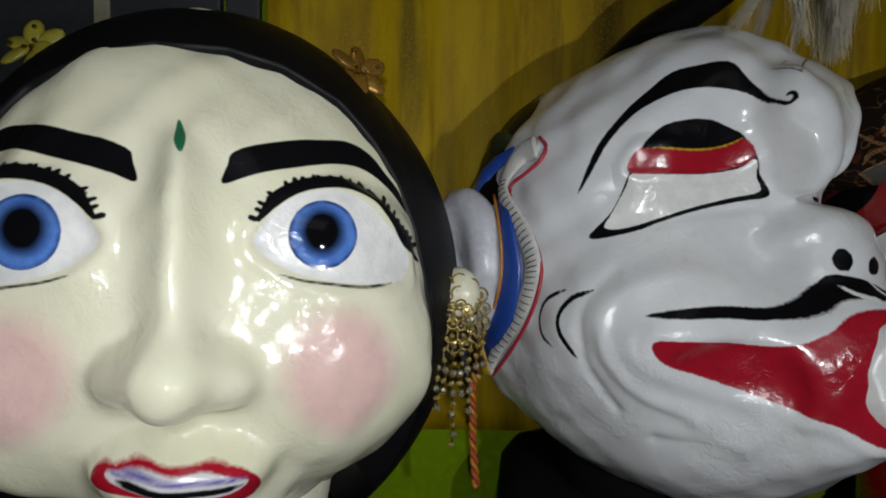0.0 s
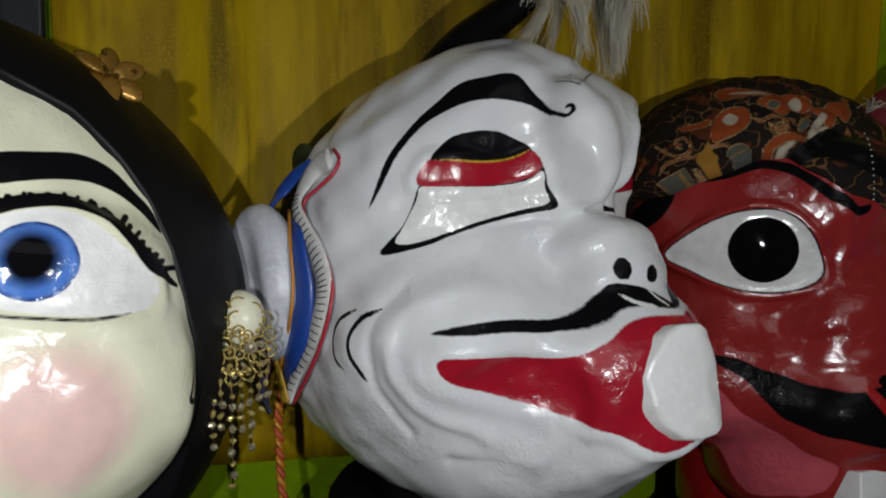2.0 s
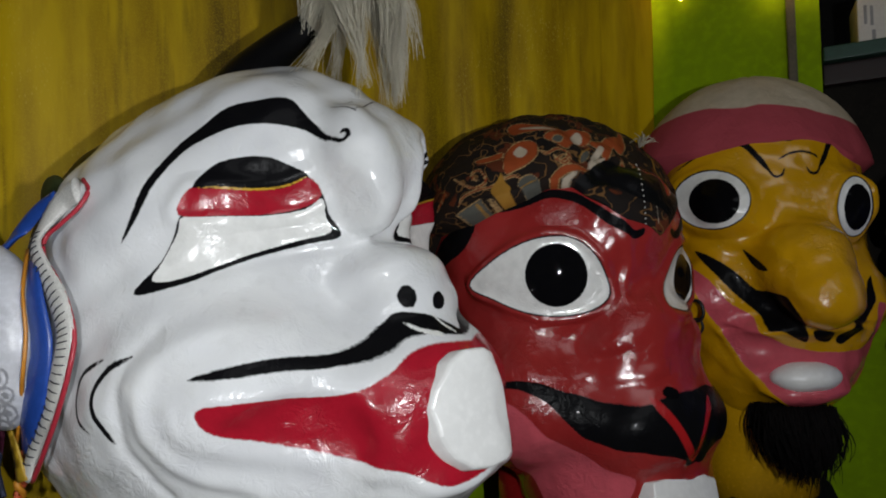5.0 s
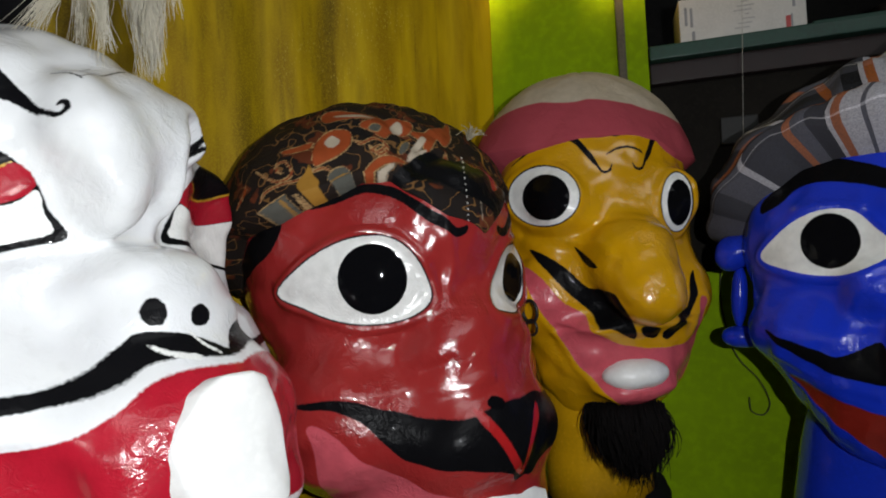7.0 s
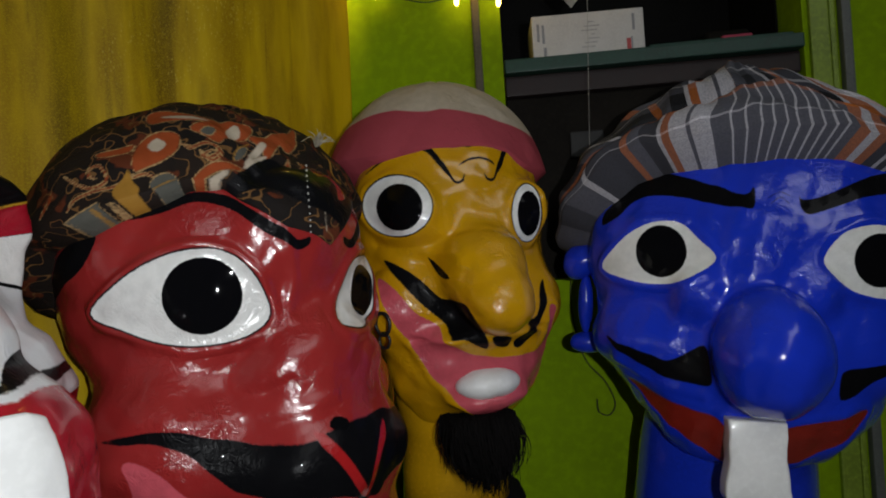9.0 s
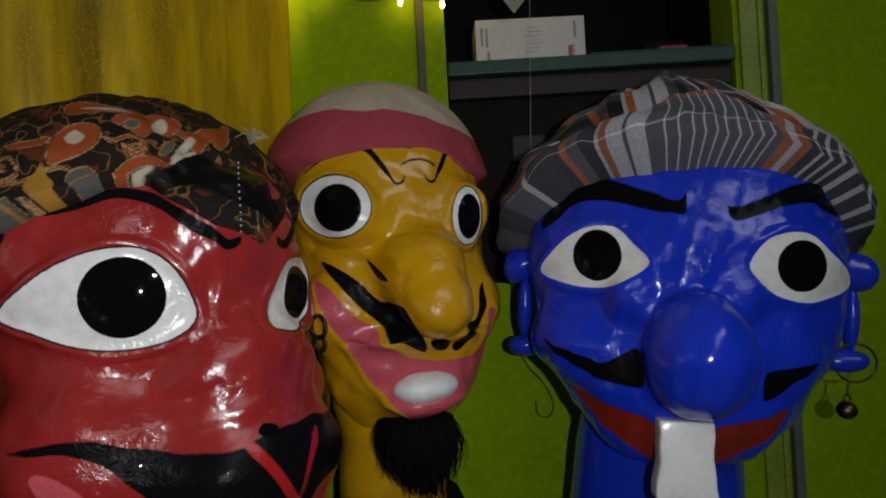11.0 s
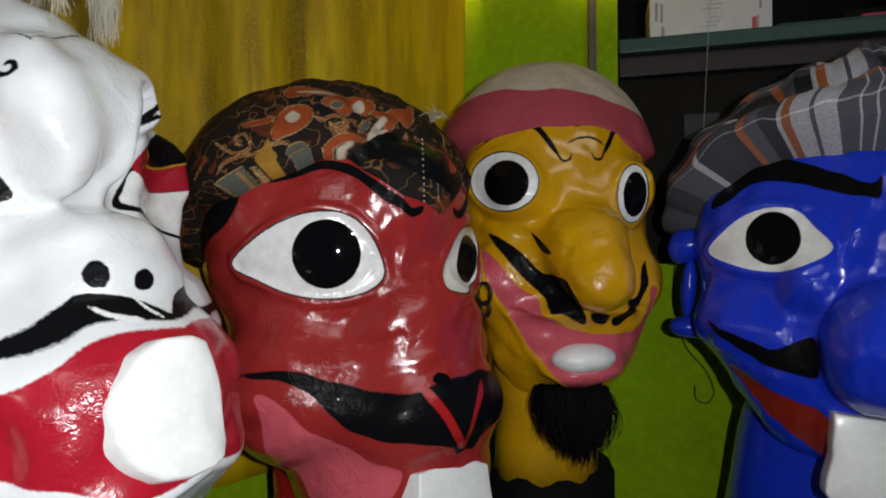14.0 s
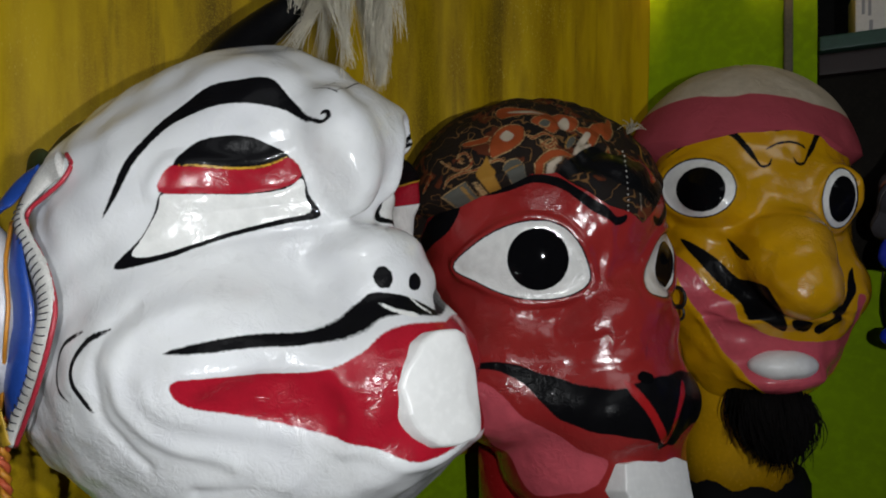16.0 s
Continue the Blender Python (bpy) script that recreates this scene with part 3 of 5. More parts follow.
# ---- painted marks: degrees round and above each head's middle ----
paint("P", "black", "fill", [(9.6, 15.8), (11.0, 20.5), (12.8, 23.8), (22.2, 26.4), (35.1, 27.7), (44.3, 27.8), (49.6, 26.0), (53.4, 22.3), (56.9, 17.1), (59.4, 12.5), (59.9, 8.4), (56.7, 11.9), (52.6, 17.1), (48.0, 19.9), (42.8, 21.3), (35.0, 21.0), (24.2, 19.5), (15.8, 17.8)], True, 0.0)
paint("P", "white", "fill", [(16.1, 2.1), (19.2, 7.1), (23.3, 11.1), (29.6, 13.8), (36.6, 14.1), (41.9, 11.3), (46.2, 5.9), (54.2, -1.8), (51.5, -6.1), (46.7, -7.1), (39.3, -7.1), (31.8, -6.5), (24.8, -4.8), (20.1, -2.3)], True, 0.0)
paint("P", "iris", "fill", [(38.5, 3.4), (37.7, 0.5), (36.0, -1.9), (33.6, -3.5), (30.8, -4.1), (28.0, -3.5), (25.7, -1.9), (24.2, 0.6), (23.8, 3.6), (24.6, 6.6), (26.5, 9.2), (29.2, 10.9), (32.3, 11.5), (35.1, 10.7), (37.1, 8.9), (38.2, 6.3)], True, 0.0)
paint("P", "pupil", "fill", [(35.3, 4.2), (34.8, 2.3), (33.7, 0.7), (32.2, -0.4), (30.5, -0.7), (28.8, -0.4), (27.4, 0.7), (26.5, 2.4), (26.2, 4.3), (26.7, 6.3), (27.9, 7.9), (29.6, 9.1), (31.4, 9.4), (33.1, 8.9), (34.4, 7.8), (35.1, 6.1)], True, 0.0)
paint("P", "black", "line", [(17.3, 7.1), (22.2, 12.5), (29.4, 15.7), (38.3, 16.0), (44.7, 12.9), (48.6, 7.3), (52.6, 2.1), (61.0, -2.8)], True, 0.0066)
paint("P", "black", "line", [(17.0, 7.1), (15.3, 7.8)], True, 0.0027)
paint("P", "black", "line", [(18.7, 8.7), (16.8, 9.8)], True, 0.0022)
paint("P", "black", "line", [(19.8, 10.3), (17.5, 11.5)], True, 0.0022)
paint("P", "black", "line", [(21.2, 11.4), (19.6, 12.6)], True, 0.0016)
paint("P", "black", "line", [(21.9, 12.5), (19.9, 13.9)], True, 0.0022)
paint("P", "black", "line", [(24.2, 13.5), (23.3, 14.7)], True, 0.0028)
paint("P", "black", "line", [(25.2, 14.5), (24.3, 16.6)], True, 0.0022)
paint("P", "black", "line", [(27.5, 15.0), (26.8, 17.5)], True, 0.0028)
paint("P", "black", "line", [(29.7, 15.7), (28.9, 17.8)], True, 0.0028)
paint("P", "black", "line", [(31.6, 16.0), (32.2, 18.5)], True, 0.0017)
paint("P", "black", "line", [(33.3, 16.3), (33.2, 18.1)], True, 0.0028)
paint("P", "black", "line", [(35.9, 16.1), (36.4, 18.0)], True, 0.0029)
paint("P", "black", "line", [(38.7, 15.9), (39.7, 18.1)], True, 0.0023)
paint("P", "black", "line", [(40.3, 15.3), (42.5, 17.4)], True, 0.0017)
paint("P", "black", "line", [(42.7, 14.7), (45.4, 16.7)], True, 0.0018)
paint("P", "black", "line", [(43.7, 13.8), (45.7, 16.1)], True, 0.0029)
paint("P", "black", "line", [(44.9, 12.9), (47.2, 14.4)], True, 0.0029)
paint("P", "black", "line", [(45.3, 11.5), (47.5, 13.6)], True, 0.0029)
paint("P", "black", "line", [(47.7, 10.3), (51.1, 12.7)], True, 0.0024)
paint("P", "black", "line", [(48.2, 8.7), (50.7, 10.5)], True, 0.0024)
paint("P", "black", "line", [(49.2, 7.3), (52.4, 9.0)], True, 0.0018)
paint("P", "black", "line", [(49.2, 5.9), (52.3, 6.8)], True, 0.0024)
paint("P", "black", "line", [(50.5, 4.7), (53.2, 5.1)], True, 0.0018)
paint("P", "black", "line", [(50.6, 3.4), (55.2, 4.0)], True, 0.0024)
paint("P", "black", "line", [(52.1, 2.1), (57.1, 2.6)], True, 0.0024)
paint("P", "black", "line", [(53.7, 0.9), (62.6, 0.9)], True, 0.0025)
paint("P", "black", "line", [(21.3, -5.1), (26.0, -6.4), (31.8, -7.1), (39.2, -7.7), (46.7, -7.1)], True, 0.0011)
paint("P", "green", "fill", [(-1.1, 31.8), (1.4, 25.9), (0.8, 20.9), (-1.1, 24.6)], False, 0.0)
paint("P", "blush", "fill", [(44.1, -22.6), (43.6, -26.6), (41.7, -30.2), (38.4, -32.9), (34.2, -34.2), (29.6, -33.8), (25.6, -31.8), (22.9, -28.5), (21.8, -24.2), (22.6, -19.9), (25.1, -16.1), (28.9, -13.5), (33.3, -12.4), (37.6, -13.1), (41.0, -15.3), (43.2, -18.7)], True, 0.0)
paint("P", "red", "fill", [(-17.9, -40.0), (-15.4, -38.7), (-6.2, -37.3), (-0.7, -37.4), (5.7, -37.4), (13.5, -38.8), (17.4, -41.6), (16.6, -44.9), (-0.5, -40.0), (-16.3, -41.4)], False, 0.0)
paint("P", "teeth", "fill", [(-14.0, -38.8), (-6.0, -37.7), (0.2, -37.9), (6.7, -38.0), (14.6, -40.3), (11.1, -41.2), (-0.5, -39.9), (-10.7, -39.5)], False, 0.0)
paint("P", "purple", "line", [(-12.7, -38.6), (-6.9, -38.2), (-0.5, -38.5), (7.8, -38.9), (14.4, -39.9)], False, 0.0011)
paint("P", "black", "line", [(-11.3, -39.1), (-6.7, -39.2), (-0.5, -39.7), (7.8, -40.1), (13.4, -40.6)], False, 0.0017)
paint("P", "black", "line", [(77.6, -22.6), (78.6, -26.5), (58.8, -23.7), (58.2, -21.7), (62.3, -18.2)], False, 0.002)
paint("W", "black", "fill", [(-73.2, -11.9), (-67.2, -6.3), (-61.7, 2.7), (-55.8, 11.5), (-50.3, 16.2), (-43.6, 17.5), (-35.7, 16.7), (-27.7, 12.6), (-23.5, 7.2), (-21.1, 0.5), (-18.1, -6.4), (-27.3, -7.6), (-42.7, -9.3), (-54.5, -11.1), (-61.8, -12.3)], True, 0.0)
paint("W", "white", "fill", [(-68.8, -10.0), (-66.8, -6.4), (-61.8, 1.3), (-59.9, 4.1), (-54.0, 3.2), (-40.8, 2.2), (-27.9, 2.8), (-23.2, 4.9), (-22.0, -0.2), (-21.0, -4.9), (-30.9, -6.3), (-46.1, -8.4), (-55.9, -10.1), (-63.2, -11.0)], True, 0.0)
paint("W", "red", "fill", [(-61.1, 4.9), (-57.7, 10.4), (-52.9, 9.9), (-43.3, 9.2), (-32.8, 9.4), (-26.1, 10.8), (-23.1, 6.0), (-27.9, 3.4), (-40.8, 2.5), (-52.5, 3.2)], True, 0.0)
paint("W", "gold", "line", [(-55.2, 10.4), (-43.3, 9.3), (-32.8, 9.7), (-26.6, 11.1)], True, 0.001)
paint("W", "black", "fill", [(-75.4, 0.3), (-72.4, 7.1), (-68.2, 13.8), (-61.8, 21.3), (-54.1, 27.6), (-44.3, 32.2), (-35.4, 32.1), (-28.3, 30.4), (-25.2, 27.1), (-23.1, 22.5), (-21.7, 17.9), (-20.5, 15.7), (-21.9, 16.3), (-24.1, 19.9), (-27.2, 22.6), (-33.9, 25.1), (-42.1, 25.7), (-50.9, 24.2), (-58.3, 20.5), (-64.7, 14.8), (-70.7, 6.8)], True, 0.0)
paint("W", "black", "line", [(-21.9, 17.5), (-20.4, 14.9), (-18.8, 15.5), (-18.9, 17.0), (-19.9, 16.7)], True, 0.0017)
paint("W", "black", "line", [(-17.6, 26.6), (-15.6, 23.0), (-14.7, 21.1)], False, 0.0011)
paint("W", "black", "line", [(-14.8, 22.0), (-0.6, 29.8), (6.2, 30.2)], False, 0.001)
paint("W", "black", "line", [(-13.9, 27.9), (-6.3, 31.1)], False, 0.0007)
paint("W", "black", "fill", [(-60.1, -27.2), (-55.5, -26.9), (-47.4, -27.6), (-36.9, -29.9), (-29.2, -30.7), (-22.2, -29.7), (-17.2, -27.2), (-13.5, -25.0), (-6.8, -25.4), (-0.7, -27.6), (0.9, -28.5), (-8.9, -28.2), (-14.3, -28.7), (-19.4, -30.4), (-26.6, -32.1), (-34.8, -32.1), (-45.4, -29.9), (-54.6, -28.1)], True, 0.0)
paint("W", "black", "fill", [(-9.0, -21.7), (-9.3, -22.7), (-9.9, -23.7), (-10.7, -24.0), (-11.3, -24.0), (-12.0, -24.0), (-12.5, -23.5), (-13.0, -22.9), (-13.0, -21.8), (-12.5, -20.8), (-11.8, -20.0), (-11.0, -19.6), (-10.2, -19.5), (-9.7, -19.7), (-9.3, -20.2), (-9.0, -20.8)], False, 0.0)
paint("W", "black", "fill", [(-0.5, -22.9), (-0.9, -23.7), (-1.6, -24.2), (-2.5, -24.5), (-3.2, -24.6), (-4.0, -24.5), (-4.7, -24.2), (-5.0, -23.6), (-5.0, -22.7), (-4.6, -21.9), (-4.1, -21.4), (-3.2, -21.1), (-2.5, -20.9), (-1.7, -21.1), (-1.1, -21.6), (-0.6, -22.0)], False, 0.0)
paint("W", "red", "fill", [(-59.4, -31.9), (-57.5, -30.9), (-50.8, -32.2), (-38.3, -36.0), (-28.6, -35.0), (-22.0, -32.7), (-17.0, -30.6), (-10.7, -29.4), (-2.5, -29.1), (5.9, -30.0), (11.7, -31.5), (8.2, -32.4), (1.9, -39.6), (0.2, -43.3), (-3.1, -44.4), (-8.7, -45.1), (-13.7, -45.4), (-18.3, -45.1), (-25.7, -44.2), (-33.7, -44.6), (-45.0, -42.3), (-54.6, -37.7), (-58.4, -34.3)], True, 0.0)
paint("W", "black", "line", [(-71.5, -22.6), (-76.5, -23.4), (-80.3, -25.9), (-80.6, -28.5), (-79.0, -31.6), (-76.9, -34.0)], True, 0.002)
paint("W", "black", "line", [(-78.6, -22.0), (-84.5, -23.5), (-87.5, -26.8), (-86.7, -30.0), (-83.6, -32.2)], True, 0.0015)
paint("W", "ridge", "line", [(-40.2, -23.9), (-51.3, -21.8), (-61.2, -21.5), (-67.2, -24.1), (-70.0, -28.8), (-69.0, -34.8), (-63.4, -41.3), (-52.1, -47.1)], True, 0.0)
paint("W", "groove", "line", [(-66.6, -20.5), (-72.5, -23.6), (-75.0, -29.0), (-74.8, -36.1), (-70.7, -44.3)], True, 0.0)
paint("W", "ridge", "line", [(-63.8, -30.6), (-63.0, -34.0), (-57.5, -38.8), (-48.2, -43.6), (-36.9, -46.6)], True, 0.0)
paint("W", "groove", "line", [(-30.4, -47.3), (-34.2, -49.7), (-37.0, -53.0)], False, 0.0)
paint("W", "groove", "line", [(-62.4, -51.1), (-52.4, -52.4), (-42.7, -53.6)], False, 0.0)
paint("W", "groove", "line", [(-14.5, -10.0), (-35.3, -9.8), (-54.6, -11.1)], False, 0.0)
paint("W", "white", "line", [(-13.4, -26.9), (-10.4, -27.8), (-6.0, -28.3)], False, 0.0014)
paint("W", "white", "line", [(-6.1, -25.0), (-4.1, -27.1), (-2.2, -28.1)], False, 0.0011)
paint("R", "white", "fill", [(-79.0, -2.3), (-68.8, 5.6), (-58.0, 11.3), (-48.0, 14.0), (-38.0, 13.8), (-30.5, 9.1), (-25.2, 0.8), (-22.8, -8.7), (-29.1, -14.2), (-38.7, -16.4), (-49.0, -15.8), (-59.0, -13.1), (-69.1, -8.1)], False, 0.0)
paint("R", "pupil", "fill", [(-31.1, -1.6), (-32.4, -6.3), (-35.5, -10.2), (-39.9, -12.5), (-44.8, -13.0), (-49.4, -11.4), (-53.0, -8.3), (-55.1, -4.0), (-55.5, 0.7), (-54.1, 5.3), (-51.2, 9.0), (-47.1, 11.3), (-42.4, 11.9), (-37.8, 10.7), (-34.0, 7.7), (-31.7, 3.4)], False, 0.0)
paint("R", "white", "fill", [(-0.0, -12.1), (7.3, -2.2), (11.7, 4.9), (18.6, 7.9), (38.7, 8.7), (35.9, 4.2), (30.1, -4.5), (27.4, -12.8), (13.5, -15.4), (4.6, -14.8)], False, 0.0)
paint("R", "pupil", "fill", [(19.2, 4.4), (28.7, 5.2), (32.9, 2.0), (30.1, -4.5), (27.8, -10.7), (22.0, -13.7), (15.2, -11.9), (16.5, -3.8)], False, 0.0)
paint("R", "black", "fill", [(-65.3, 24.9), (-53.6, 30.2), (-42.7, 33.4), (-31.8, 30.7), (-24.2, 23.2), (-17.2, 17.8), (-12.8, 14.0), (-8.1, 14.7), (-8.7, 12.2), (-13.6, 11.0), (-18.6, 14.5), (-25.7, 19.7), (-32.5, 26.6), (-42.9, 29.8), (-53.6, 27.1)], True, 0.0)
paint("R", "black", "fill", [(-72.4, -31.5), (-62.3, -30.4), (-52.6, -32.0), (-43.0, -35.9), (-32.7, -37.9), (-23.3, -36.9), (-16.2, -35.8), (-13.2, -37.0), (-9.3, -39.9), (-3.6, -46.1), (-12.3, -44.5), (-19.1, -44.2), (-28.2, -44.3), (-37.5, -44.3), (-43.8, -41.1), (-49.7, -36.7), (-58.8, -32.5), (-67.6, -31.6)], True, 0.0)
paint("R", "black", "fill", [(-16.2, -35.8), (-12.9, -35.0), (-7.3, -34.1), (1.6, -34.5), (7.1, -36.1), (7.0, -42.5), (4.4, -47.8), (-3.6, -46.1), (-9.3, -39.9), (-13.2, -37.0)], True, 0.0)
paint("R", "vein", "line", [(-16.8, -35.1), (-13.2, -37.0), (-10.1, -39.4), (-6.0, -43.4), (-1.9, -46.9)], False, 0.0038)
paint("R", "vein", "line", [(6.2, -35.6), (1.0, -38.4), (-1.3, -41.9), (-1.2, -46.8)], False, 0.0031)
paint("R", "pupil", "fill", [(-6.6, -34.3), (-7.1, -34.5), (-8.0, -34.8), (-9.1, -34.9), (-10.2, -34.9), (-11.2, -34.9), (-11.9, -34.7), (-12.3, -34.4), (-12.3, -34.1), (-11.8, -33.8), (-11.0, -33.5), (-10.0, -33.3), (-8.8, -33.3), (-7.7, -33.4), (-6.9, -33.6), (-6.5, -33.9)], False, 0.0)
paint("R", "pink", "fill", [(-65.4, -34.9), (-60.0, -36.1), (-46.2, -45.9), (-32.5, -49.8), (-22.4, -50.4), (-25.6, -54.0), (-36.9, -57.6), (-53.4, -61.0), (-65.8, -55.8), (-64.4, -39.9)], True, 0.0)
paint("R", "black", "fill", [(-112.9, 5.8), (-91.7, 18.4), (-78.6, 21.8), (-75.5, 18.6), (-83.9, 9.8), (-112.5, 1.4)], True, 0.0)
paint("R", "ridge", "line", [(-55.2, -29.6), (-42.0, -33.4), (-26.6, -33.2), (-16.5, -30.8), (-8.3, -29.6)], False, 0.0)
paint("R", "ridge", "line", [(-19.3, 24.1), (-16.1, 14.2), (-14.2, 2.4), (-17.2, -10.2)], False, 0.0)
paint("R", "groove", "line", [(-50.4, -29.0), (-35.4, -31.5), (-20.2, -26.2)], False, 0.0)
paint("Y", "white", "fill", [(-25.4, 27.2), (-26.9, 22.4), (-30.7, 18.5), (-36.5, 16.1), (-44.0, 15.9), (-53.2, 18.1), (-61.0, 21.7), (-66.2, 26.3), (-68.3, 31.3), (-66.2, 35.8), (-60.6, 39.2), (-53.2, 41.4), (-45.0, 42.0), (-36.9, 40.4), (-30.4, 36.9), (-26.6, 32.2)], False, 0.0)
paint("Y", "pupil", "fill", [(-29.8, 26.4), (-30.8, 22.7), (-33.4, 19.7), (-37.3, 18.0), (-42.1, 17.8), (-47.8, 19.3), (-53.5, 22.5), (-57.3, 26.5), (-58.7, 30.5), (-57.5, 34.1), (-54.2, 37.0), (-49.2, 38.7), (-43.5, 38.7), (-37.8, 37.0), (-33.2, 33.9), (-30.6, 30.2)], False, 0.0)
paint("Y", "white", "fill", [(34.6, 21.6), (35.8, 17.5), (37.4, 14.0), (36.4, 11.5), (32.1, 10.7), (26.0, 11.9), (21.5, 15.0), (19.6, 19.5), (19.1, 24.5), (20.2, 28.9), (23.0, 32.6), (27.2, 34.9), (31.6, 35.5), (34.6, 34.0), (35.0, 30.5), (34.5, 26.1)], False, 0.0)
paint("Y", "pupil", "fill", [(34.2, 21.7), (34.9, 18.3), (35.5, 15.5), (34.8, 13.7), (32.0, 13.2), (28.2, 14.2), (24.8, 16.6), (22.8, 20.0), (22.1, 23.6), (22.9, 27.2), (24.9, 30.1), (27.7, 31.9), (30.8, 32.3), (33.0, 31.1), (33.8, 28.6), (34.0, 25.2)], False, 0.0)
paint("Y", "black", "line", [(-67.9, 43.3), (-55.6, 48.5), (-41.0, 52.3), (-29.4, 52.3), (-18.4, 46.9), (-12.5, 41.0), (-8.0, 41.0), (-6.3, 43.2)], True, 0.0021)
paint("Y", "black", "fill", [(-41.2, 53.6), (-29.4, 53.5), (-21.5, 50.0), (-14.0, 42.3), (-20.2, 45.7), (-28.3, 51.0)], True, 0.0)
paint("Y", "black", "line", [(-9.2, 46.5), (-2.3, 48.4), (5.5, 48.8), (12.2, 47.2), (14.6, 45.9)], False, 0.0016)
paint("Y", "black", "line", [(-8.9, 54.0), (-0.7, 53.2), (6.0, 54.4), (17.1, 54.2), (26.0, 52.6)], False, 0.0016)
paint("Y", "black", "fill", [(-57.1, 4.8), (-47.6, 2.5), (-35.4, -5.8), (-23.8, -16.9), (-15.1, -14.2), (-11.9, -17.4), (-3.2, -31.7), (-3.2, -36.7), (-12.6, -31.4), (-21.7, -29.9), (-32.7, -19.5), (-43.4, -7.0)], False, 0.0)
paint("Y", "black", "fill", [(-1.1, -30.3), (9.5, -31.8), (10.5, -37.0), (2.5, -35.6)], False, 0.0)
paint("Y", "black", "fill", [(-30.6, 5.3), (-26.6, 2.8), (-19.3, -4.8), (-24.4, -4.5)], False, 0.0)
paint("Y", "black", "fill", [(43.0, -10.5), (41.0, -21.0), (38.6, -29.0), (30.3, -34.3), (22.0, -38.1), (15.1, -38.3), (14.7, -33.8), (22.4, -30.7), (35.8, -28.0), (37.8, -17.3)], False, 0.0)
paint("Y", "pink", "fill", [(-57.6, -4.0), (-45.5, -9.7), (-35.5, -22.5), (-24.4, -30.5), (-13.6, -37.4), (-1.3, -40.1), (16.5, -41.1), (36.4, -40.9), (44.6, -34.5), (42.6, -22.3), (47.9, -26.2), (40.6, -54.2), (-2.0, -56.8), (-15.9, -50.2), (-26.8, -47.9), (-38.0, -39.6), (-44.3, -29.0), (-49.4, -17.1)], False, 0.0)
paint("Y", "groove", "line", [(-61.6, 14.0), (-39.5, 12.1), (-24.5, 13.5), (-12.8, 16.7), (-0.7, 15.4), (10.1, 12.4)], False, 0.0)
paint("Y", "groove", "line", [(-12.9, -2.8), (-14.4, -11.6), (-11.1, -17.0)], False, 0.0)
paint("Y", "ridge", "line", [(-31.6, 7.8), (-17.9, 5.6), (-14.0, -0.6)], False, 0.0)
paint("B", "white", "fill", [(-64.0, 3.1), (-58.3, 10.5), (-51.1, 18.9), (-43.0, 24.3), (-33.1, 25.3), (-24.3, 18.5), (-16.1, 10.2), (-22.4, 3.2), (-31.8, -1.7), (-43.7, -2.9), (-54.9, -0.7)], False, 0.0)
paint("B", "white", "fill", [(28.6, 9.2), (35.2, 18.2), (43.9, 20.3), (52.3, 18.3), (59.4, 11.2), (73.4, 0.9), (59.8, -4.4), (50.6, -6.4), (39.4, -4.1), (31.4, 1.8)], False, 0.0)
paint("B", "pupil", "fill", [(-29.9, 13.0), (-30.3, 8.2), (-31.9, 4.0), (-35.3, 1.3), (-39.9, 0.1), (-43.5, 1.0), (-46.4, 3.2), (-48.3, 6.5), (-49.1, 10.5), (-48.9, 14.7), (-47.4, 18.4), (-45.0, 21.4), (-41.4, 23.1), (-37.5, 22.9), (-33.7, 21.0), (-31.1, 17.4)], False, 0.0)
paint("B", "pupil", "fill", [(57.3, 6.9), (56.7, 3.5), (54.8, 0.5), (52.1, -1.6), (48.7, -2.3), (45.1, -1.7), (42.0, 0.5), (39.8, 3.9), (39.1, 7.9), (39.8, 11.8), (42.0, 14.9), (45.1, 16.6), (48.7, 16.9), (52.1, 15.8), (54.9, 13.5), (56.7, 10.4)], False, 0.0)
paint("B", "black", "fill", [(-68.2, 19.9), (-70.6, 31.4), (-67.7, 40.7), (-57.9, 46.9), (-39.8, 47.0), (-17.9, 43.2), (-3.5, 38.6), (0.7, 41.8), (1.6, 39.0), (-0.2, 31.7), (-8.0, 33.0), (-26.6, 36.6), (-45.3, 37.3), (-57.4, 32.1), (-60.8, 23.5)], False, 0.0)
paint("B", "black", "fill", [(22.9, 37.2), (24.4, 35.1), (37.6, 35.8), (56.4, 37.6), (71.2, 35.0), (71.4, 29.8), (82.4, 17.5), (67.5, 24.6), (61.4, 29.6), (48.3, 30.9), (35.5, 29.7), (25.4, 28.8), (22.5, 32.4)], False, 0.0)
paint("B", "black", "fill", [(-61.2, -22.3), (-47.8, -26.8), (-37.2, -31.4), (-30.1, -30.8), (-20.6, -27.5), (-17.6, -31.4), (-17.3, -38.4), (-27.4, -38.4), (-40.6, -36.3), (-51.3, -29.7)], False, 0.0)
paint("B", "black", "fill", [(30.8, -31.5), (39.3, -29.2), (54.2, -25.5), (49.1, -30.0), (40.2, -35.2), (30.7, -37.8)], False, 0.0)
